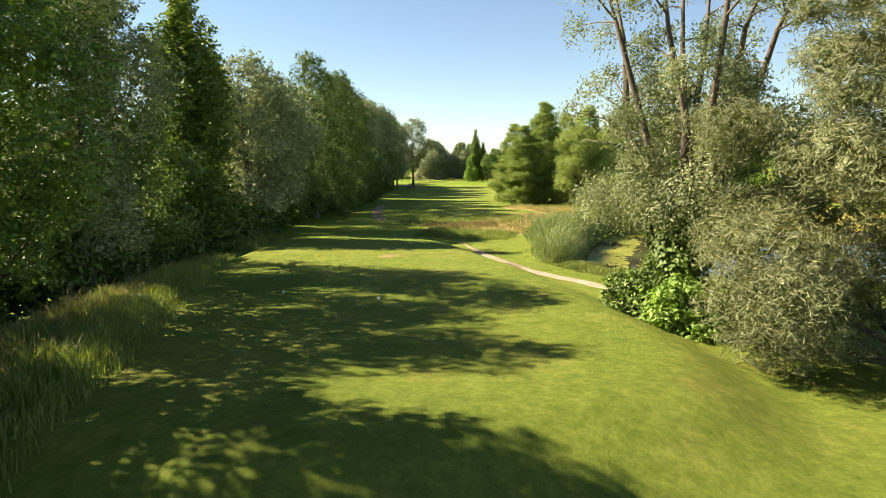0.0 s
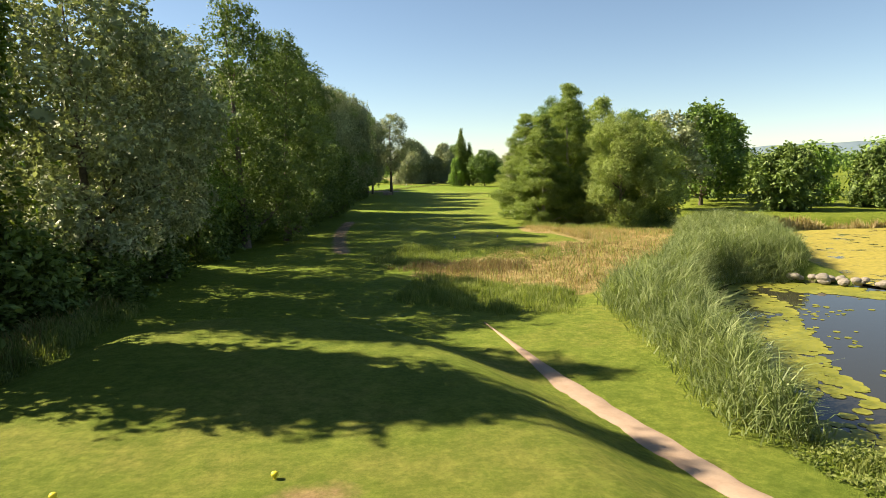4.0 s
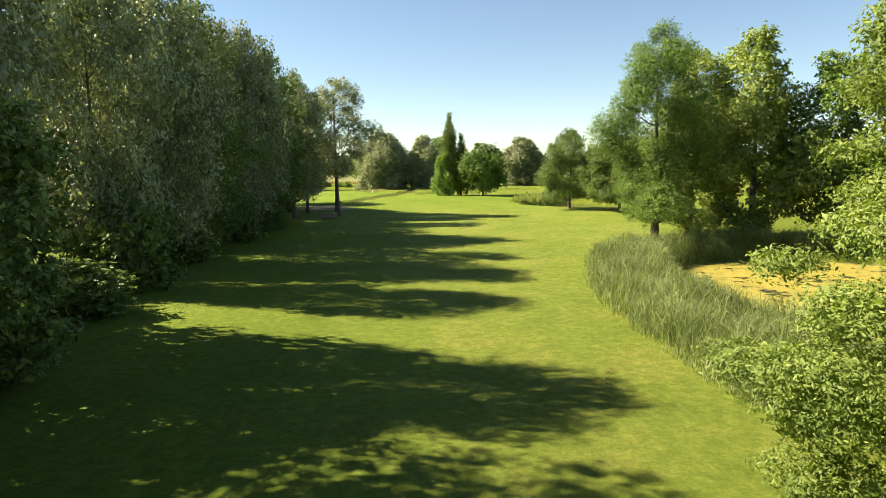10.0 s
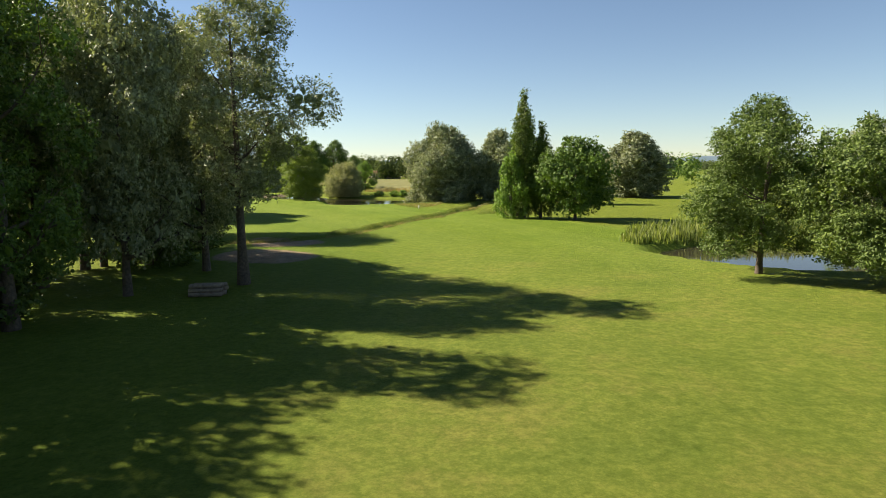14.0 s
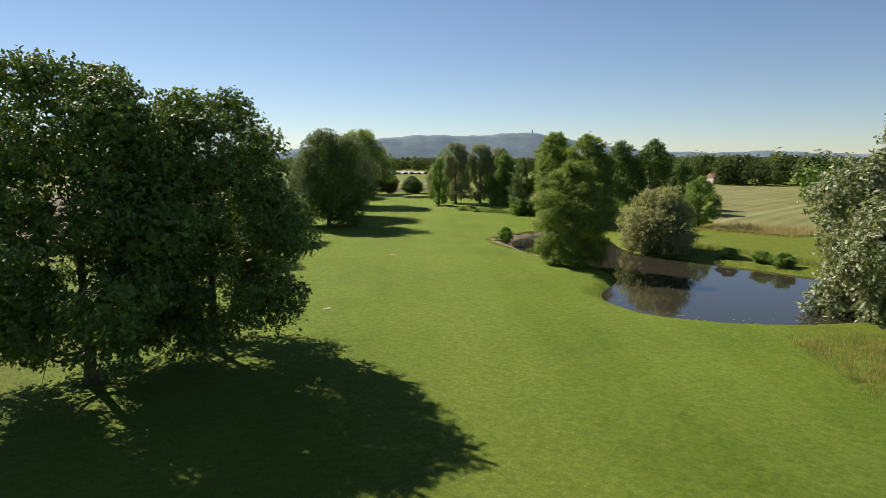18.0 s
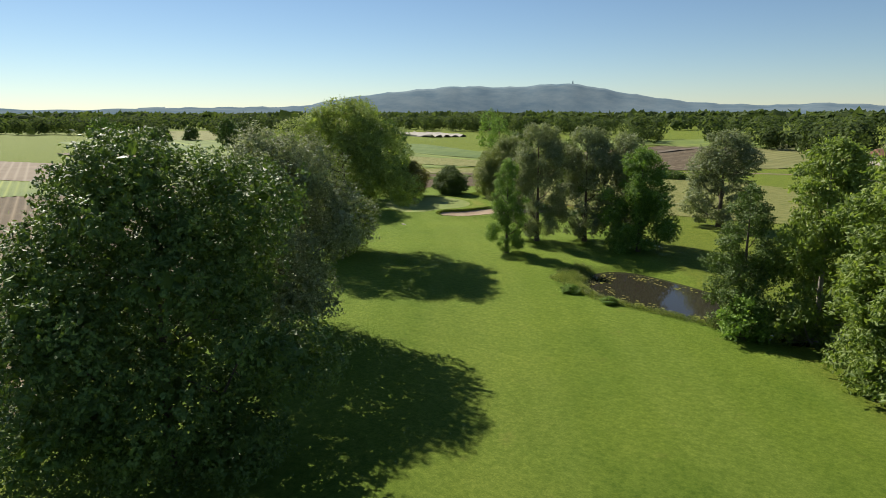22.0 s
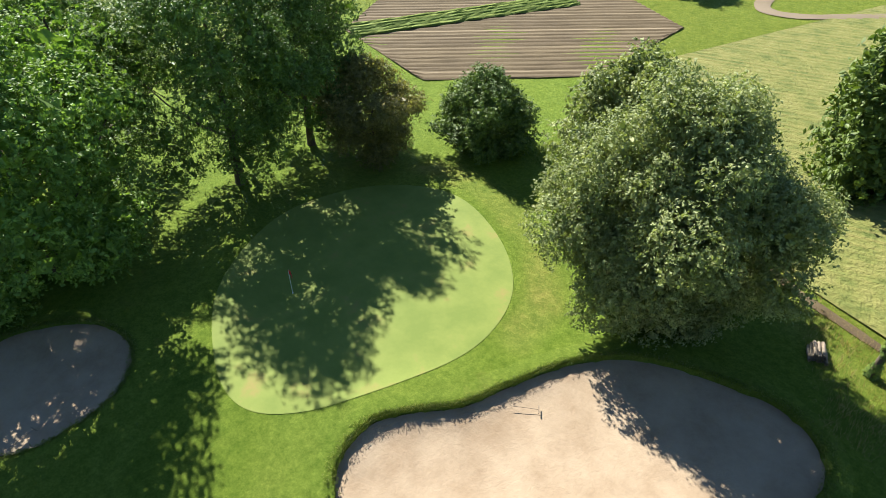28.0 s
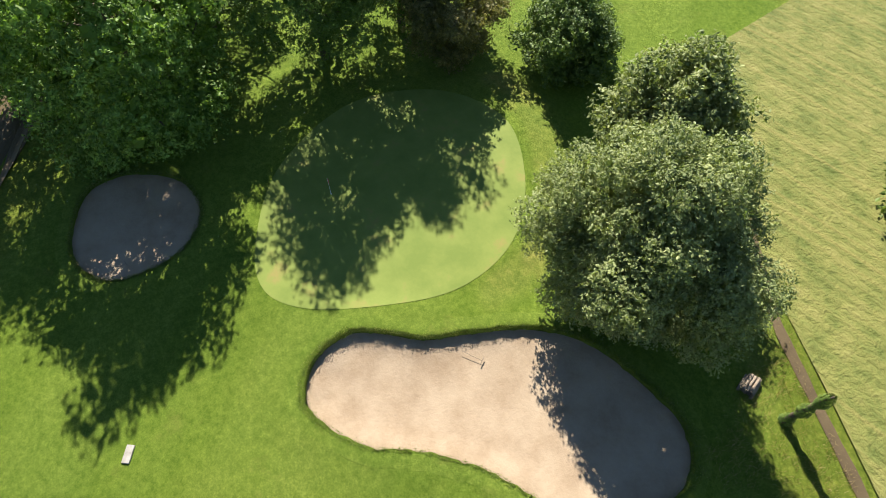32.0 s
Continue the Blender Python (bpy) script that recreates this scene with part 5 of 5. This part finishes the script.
part("pole", bm, PLASTIC["white"], flag)
bm = bmesh.new()
rows = [[bm.verts.new((.02 + .5 * u, .05 * math.sin(u * 5) + dy, 2.18 - .36 * w - .06 * u)) for u in np.linspace(0, 1, 7)] for w, dy in ((0, 0), (.5, .01), (1, 0))]
for a, b in zip(rows, rows[1:]):
    for k in range(6):
        bm.faces.new((a[k], a[k + 1], b[k + 1], b[k]))
ob = part("flag_cloth", bm, PLASTIC["red"], flag, "red flag cloth")
ob.modifiers.new("thickness", "SOLIDIFY").thickness = .006
bm = bmesh.new()
tube(bm, [(0, 0, .036), (0, 0, .04)], [.06, .055], 14)
part("cup", bm, PLASTIC["white"], flag)


def rake(x, y, z, turn):
    root = tagged(new("bunker_rake"), "wooden bunker rake lying on the sand", "rake", "bunker rakes")
    root.matrix_basis = pose(x, y, z, 0, 0, turn)
    bm = bmesh.new()
    tube(bm, [(0, 0, .05), (0, 1.7, .16)], [.018, .016], 6)
    part("handle", bm, WOOD, root)
    bm = bmesh.new()
    box(bm, (0, 0, .05), (.62, .06, .05), .008)
    bar = part("rake_head", bm, WOOD, root)
    for k in range(9):
        bm = bmesh.new()
        tube(bm, [(-.28 + k * .07, 0, .04), (-.28 + k * .07, -.01, -.03)], [.008, .005], 5)
        part("tooth", bm, WOOD, bar)


rake(-157.8, 456.3, h1(-157.8, 456.3) + .62, 130)
rake(-177.2, 433.6, h1(-177.2, 433.6) + .62, 200)

bm = bmesh.new()
box(bm, (0, 0, .05), (.55, 1.25, .14), .02)
ob = tagged(part("stone_slab", bm, STONE), "flat pale stone slab set in the grass", "slab")
ob.matrix_basis = pose(-161.5, 431.4, h1(-161.5, 431.4), 0, 0, 62)

post = tagged(new("marker_post"), "short white marker post at the tall grass", "post")
post.matrix_basis = pose(-6.4, 287.4, h1(-6.4, 287.4))
bm = bmesh.new()
tube(bm, [(0, 0, -.1), (0, 0, .6), (0, 0, .66)], [.11, .11, .08], 10)
part("shaft", bm, PLASTIC["white"], post, "", True)
bm = bmesh.new()
ball(bm, (0, 0, .68), .09, .5)
part("cap", bm, PLASTIC["white"], post, "", True)


def log_pile(x, y, n, length, r, label, turn=0):
    root = tagged(new("log_pile"), label, "logs")
    root.matrix_basis = pose(x, y, h1(x, y), 0, 0, turn)
    rl = random.Random(int(x * 10))
    k = 0
    for row in range(3):
        for c in range(max(1, n - row)):
            yy, zz = (c - (n - row) / 2) * 2.05 * r, r + row * r * 1.75
            bm = bmesh.new()
            o = rl.uniform(-.15, .15)
            tube(bm, [(-length / 2 + o, yy, zz), (0, yy + rl.uniform(-.04, .04), zz), (length / 2 + o, yy, zz)], [r, r * .96, r * .9], 9)
            part("log", bm, WOOD, root, "", True)


log_pile(-148.4, 472.7, 5, 1.4, .12, "stack of grey weathered logs at the field's edge", 115)
log_pile(-9.6, 196.6, 5, 2.2, .15, "low pile of cut logs under the lone tree", 10)
for x, y, t in ((-65.9, 346, 40), (-67.7, 358, 70), (-66.8, 362.2, 15)):
    bm = bmesh.new()
    tube(bm, [(-.7, 0, .08), (0, .08, .1), (.8, 0, .08)], [.11, .1, .07], 8)
    ob = tagged(part("driftwood", bm, WOOD, None, "", True), "bleached piece of wood on the pond's bank", "wood", "driftwood on the bank")
    ob.matrix_basis = pose(x, y, h1(x, y), 0, 0, t)

# ivy-clad dead trunk by the grain field
root = tagged(new("dead_trunk"), "leaning dead tree trunk covered with ivy", "tree")
root.matrix_basis = pose(-145.3, 473.3, h1(-145.3, 473.3) - .1)
bm = bmesh.new()
tube(bm, [(0, 0, -.2), (.1, .1, 2), (.25, .3, 4), (.45, .5, 5.6)], [.24, .2, .16, .06], 8)
part("trunk", bm, BARK, root, "", True)
rg = np.random.default_rng(4)
zz = rg.uniform(.1, 5.5, 1500)
aa = rg.uniform(0, 6.28, 1500)
rr = .22 + .12 * np.sin(zz * 3) + rg.uniform(0, .16, 1500)
cc = np.c_[np.cos(aa) * rr + .08 * zz, np.sin(aa) * rr + .09 * zz, zz]
v, f = leaves(cc, np.c_[np.cos(aa), np.sin(aa), .3 + 0 * aa], .1, .7, rg)
ob = new("ivy", mesh_np("ivy", v, f, LEAF["dark"]))
ob.parent = root

# old willow by the tee: short ivy-clad trunk, fan of bare stems, silvery skirt
root = tagged(new("willow_tree"), "old multi-stemmed silvery willow, trunk wrapped in dark ivy", "tree")
root.matrix_basis = pose(9.9, 25.3, h1(9.9, 25.3) - .1)
rg = np.random.default_rng(12)
bm = bmesh.new()
tube(bm, [(.3, -.1, -.3), (.15, 0, 1), (-.1, .1, 2.2), (-.25, .15, 3.4)], [.75, .6, .55, .42], 12)
trunk = part("trunk", bm, BARK, root, "", True)
clumps = []
for k in range(8):
    a = k * 2 * math.pi / 8 + rg.uniform(-.3, .3)
    out, top = rg.uniform(1.6, 4.2), rg.uniform(12.5, 17)
    side = Vector((math.cos(a), math.sin(a), 0))
    pts = [Vector((-.2, .1, 2.6)), Vector((-.2, .1, 4.6)) + side * out * .22, Vector((-.2, .1, 8)) + side * out * .55 + Vector((*rg.normal(0, .35, 2), 0)), Vector((-.2, .1, 11.5)) + side * out * .8, Vector((-.2, .1, top)) + side * out]
    bm = bmesh.new()
    tube(bm, pts, [.27, .2, .15, .1, .03], 7)
    for q in range(9):
        st = pts[1 + q // 3].lerp(pts[2 + q // 3], (q % 3) / 3)
        way = Vector((*rg.normal(0, 1, 2), rg.uniform(-.1, .9))).normalized()
        en = st + (way + side * .5) * rg.uniform(1.0, 2.4)
        tube(bm, [st, st.lerp(en, .5) + Vector((0, 0, .12)), en], [.05, .03, .01], 5)
        if q > 2:
            clumps.append((*en, rg.uniform(.45, .85), .5))
    part("stem", bm, BARK, trunk, "bare grey willow stem", True)
    clumps.append((*pts[4], .8, .6))
for k in range(36):
    a, u = k * 2.39996, rg.uniform(0, 1)
    out = rg.uniform(1.7, 5.0) * (1 - .25 * u)
    clumps.append((math.cos(a) * out, math.sin(a) * out, 5.4 + 4.4 * u - .28 * out * (1 - u), rg.uniform(.7, 1.25), 1.0))
    if k % 3 == 0:
        bm = bmesh.new()
        b = Vector(clumps[-1][:3])
        st = Vector((-.2, .1, 2.2 + 2.4 * u))
        tube(bm, [st, st.lerp(b, .5) + Vector((0, 0, .7)), b], [.13, .08, .02], 6)
        part("bough", bm, BARK, trunk, "", True)
cl = np.array(clumps)
cnt = (cl[:, 3] ** 2 * cl[:, 4] * 1700).astype(int)
ci = np.repeat(np.arange(len(cl)), np.maximum(cnt // 6, 8))
d = rg.normal(size=(len(ci), 3))
d /= np.linalg.norm(d, axis=1)[:, None]
tip = cl[ci, :3] + d * (cl[ci, 3] * rg.uniform(.35, 1.1, len(ci)))[:, None]
hang = (d * .5 + (0, 0, -.55) + rg.normal(0, .3, d.shape)) * .42
pos = np.repeat(tip, 6, 0) + np.repeat(hang, 6, 0) * np.tile(np.linspace(-.6, 1, 6), len(tip))[:, None] + rg.normal(0, .07, (len(tip) * 6, 3))
v, f = leaves(pos, np.repeat(d, 6, 0) * .5 + rg.normal(0, .7, pos.shape) + (0, 0, .3), .08, .36, rg)
ob = new("foliage", mesh_np("foliage", v, f, LEAF["silver"]))
ob.parent = root
zz = rg.uniform(0, 1, 5200) ** .8 * 5.4
aa = rg.uniform(0, 6.28, 5200)
rr = (.62 + .4 * np.sin(zz * 1.3 + aa) ** 2 + .35 * (zz > 2.4)) * rg.uniform(.7, 1.15, 5200)
v, f = leaves(np.c_[np.cos(aa) * rr - .06 * zz, np.sin(aa) * rr, zz + .05], np.c_[np.cos(aa), np.sin(aa), .4 + 0 * aa] + rg.normal(0, .3, (5200, 3)), .12, .75, rg)
ob = new("ivy", mesh_np("ivy", v, f, LEAF["dark"]))
ob.parent = root
tagged(ob, "dark ivy thick round the trunk")
tree("dark", 12.0, 34.8, 1.7, 1.0, "small round shrub on the pond's bank", 4, 3000, "bush")

# half-bare young tree beside the field: three stems, thin leaves at the tips
root = tagged(new("bare_tree"), "thin half-dead tree with bare twigs and few leaves", "tree")
root.matrix_basis = pose(-148.6, 392.8, h1(-148.6, 392.8))
rl = random.Random(3)
rg = np.random.default_rng(5)
tips = []
for lean in ((.5, .3), (-1.9, .5), (-.5, -.9)):
    pts = [Vector((0, 0, -.2)), Vector((lean[0] * .5, lean[1] * .5, 4)), Vector((lean[0] * 1.1, lean[1] * 1.1, 8)), Vector((lean[0] * 1.5, lean[1] * 1.5, 12.5 + lean[1]))]
    bm = bmesh.new()
    tube(bm, pts, [.24, .17, .1, .02], 8)
    trunk = part("trunk", bm, BARK, root, "", True)
    for k in range(16):
        u = .8 + k * .13
        st = pts[int(u)].lerp(pts[min(3, int(u) + 1)], u - int(u))
        a = rl.uniform(0, 6.28)
        ln = rl.uniform(1.6, 3.6) * (1.15 - k / 26)
        d = Vector((math.cos(a), math.sin(a), rl.uniform(.2, .8)))
        en = st + d * ln
        bm = bmesh.new()
        tube(bm, [st, st + d * ln * .5 + Vector((0, 0, -.1)), en], [.05, .03, .008], 5)
        for q in range(3):
            s0 = st.lerp(en, .4 + .2 * q)
            s1 = s0 + Vector((rl.uniform(-1, 1), rl.uniform(-1, 1), rl.uniform(-.1, .7))) * .9
            tube(bm, [s0, s0.lerp(s1, .5), s1], [.018, .012, .004], 4)
            tips.append(s1)
        part("twig", bm, BARK, trunk)
        tips.append(en)
cc = np.repeat(np.array([tuple(t) for t in tips]), 26, 0) + rg.normal(0, .38, (len(tips) * 26, 3))
v, f = leaves(cc, rg.normal(0, .6, cc.shape) + (0, 0, .5), .075, .5, rg)
ob = new("foliage", mesh_np("foliage", v, f, LEAF["bright"]))
ob.parent = root

# stones between the two tee ponds
dam = tagged(new("stone_row"), "row of weathered pale stones between two ponds", "stones")
dam.matrix_basis = pose(0, 0, 0)
line = spline([(23.5, 69), (26, 67), (28.5, 64.8), (31, 62.6), (35, 62), (42, 62)], 6, False)
rl = random.Random(8)
for k, (x, y) in enumerate(line):
    for _ in range(2):
        bm = bmesh.new()
        bmesh.ops.create_icosphere(bm, subdivisions=2, radius=rl.uniform(.2, .42))
        for w in bm.verts:
            w.co *= 1 + .25 * noise.noise(w.co * 2.2 + Vector((k * 3.1, 0, 0)))
            w.co.z *= .7
        ob = part("stone", bm, OLD_STONE, dam)
        ob.location = (x + rl.uniform(-.5, .5), y + rl.uniform(-.5, .5), -.95 + rl.uniform(0, .25))

# water plants
def pads(poly, level, n, size, label, seed, edge=99):
    rg = np.random.default_rng(seed)
    q = rg.uniform(poly.min(0), poly.max(0), (n * 6, 2))
    d = sdf(q, poly, 8)
    q = q[(d < -.2) & (d > -edge) & (np.sin(q[:, 0] * .8 + 1) * np.sin(q[:, 1] * .7) > rg.uniform(-.9, .9, len(q)))][:n]
    k = 7
    a = np.linspace(0, 2 * math.pi, k, endpoint=False)
    r = size * rg.uniform(.5, 1.3, len(q))
    v = np.stack([np.c_[q[:, 0] + r * math.cos(t), q[:, 1] + r * math.sin(t), np.full(len(q), level + .012) + rg.uniform(0, .01, len(q))] for t in a], 1).reshape(-1, 3)
    return tagged(new("water_plants", mesh_np("water_plants", v, np.arange(len(v)).reshape(-1, k), LEAF["lily"])), label, "water plants", kind="stuff")


pads(PONDS["pond_tee"][1], -1.2, 800, .15, "small yellow-green pads floating on the pond", 1)
pads(PONDS["pond_tee"][1], -1.2, 7000, .26, "yellow algae along the pond's edge", 2, 3.6)
pads(PONDS["pond_small"][1], -0.7, 500, .16, "green pads along the pond's edge", 3, 3)
pads(PONDS["pond_large"][1], -0.6, 500, .12, "floating plants along the pond's edge", 4, 2.5)

# low plants on the banks
for x, y, h, r, k in ((-63.8, 345, 3.2, 1.4, "bright"), (-56.5, 340.3, 1.3, .9, "bright"), (-88, 399, 5, 2.4, "bright"), (-84, 404.5, 3.5, 2, "grey"), (-110, 404, 1.2, 1.2, "bright"), (-104, 402.5, 1.0, 1.0, "bright"),
                      (-18, 343, 2.2, 1.6, "bright"), (-21, 345, 2.0, 1.5, "bright"), (-26, 347, 1.8, 1.5, "bright")):
    tree(k, x, y, h, r, "leafy shrub on the pond's bank", 5, 3000, "bush")

# power pole, farmhouse and mast far off
pole = tagged(new("power_pole"), "far wooden power pole in the fields", "pole")
pole.matrix_basis = pose(-172, 748, 0)
bm = bmesh.new()
tube(bm, [(0, 0, -.5), (0, 0, 9)], [.2, .13], 8)
part("shaft", bm, WOOD, pole)
bm = bmesh.new()
box(bm, (0, 0, 8.4), (1.8, .12, .14), .02)
part("crossarm", bm, WOOD, pole)
ROOF = simple_mat("clay_roof_tile", [(0.3, (0.204, 0.102, 0.066)), (0.7, (0.307, 0.175, 0.117))], 1.5, 0.9)
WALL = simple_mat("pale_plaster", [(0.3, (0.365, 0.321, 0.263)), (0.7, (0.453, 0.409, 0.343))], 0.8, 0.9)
GLASS, _, gp = mat("window_glass", 0.1)
gp.inputs["Base Color"].default_value = (0.03, 0.035, 0.04, 1)


def farmhouse(x, y, w, d, h, turn):
    root = tagged(new("farmhouse"), "low pale farmhouse with a clay tile roof", "house")
    root.matrix_basis = pose(x, y, 0, 0, 0, turn)
    bm = bmesh.new()
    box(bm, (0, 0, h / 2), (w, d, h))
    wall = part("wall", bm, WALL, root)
    bm = bmesh.new()
    o = .5
    vs = [bm.verts.new(c) for c in ((-w / 2 - o, -d / 2 - o, h), (w / 2 + o, -d / 2 - o, h), (w / 2 + o, d / 2 + o, h), (-w / 2 - o, d / 2 + o, h), (-w / 2 - o, 0, h + d * .28), (w / 2 + o, 0, h + d * .28))]
    for f in ((0, 1, 5, 4), (2, 3, 4, 5), (0, 4, 3), (1, 2, 5), (3, 2, 1, 0)):
        bm.faces.new([vs[k] for k in f])
    part("roof", bm, ROOF, root)
    for k in range(4):
        bm = bmesh.new()
        box(bm, (-w * .36 + k * w * .24, -d / 2 - .02, h * .55), (1.1, .12, 1.4), .02)
        part("window", bm, GLASS, wall)


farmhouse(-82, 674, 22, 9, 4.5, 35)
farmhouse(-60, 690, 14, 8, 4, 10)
bm = bmesh.new()
tube(bm, [(0, 0, -6), (0, 0, 14), (0, 0, 22)], [5, 3.5, 1], 8)
# the mast takes the ridge's haze-blue colour too
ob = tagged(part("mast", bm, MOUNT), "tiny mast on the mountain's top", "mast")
a = radians(25.3)
ob.matrix_basis = pose(-100 - math.sin(a) * 4330, 350 + math.cos(a) * 4330, 202)
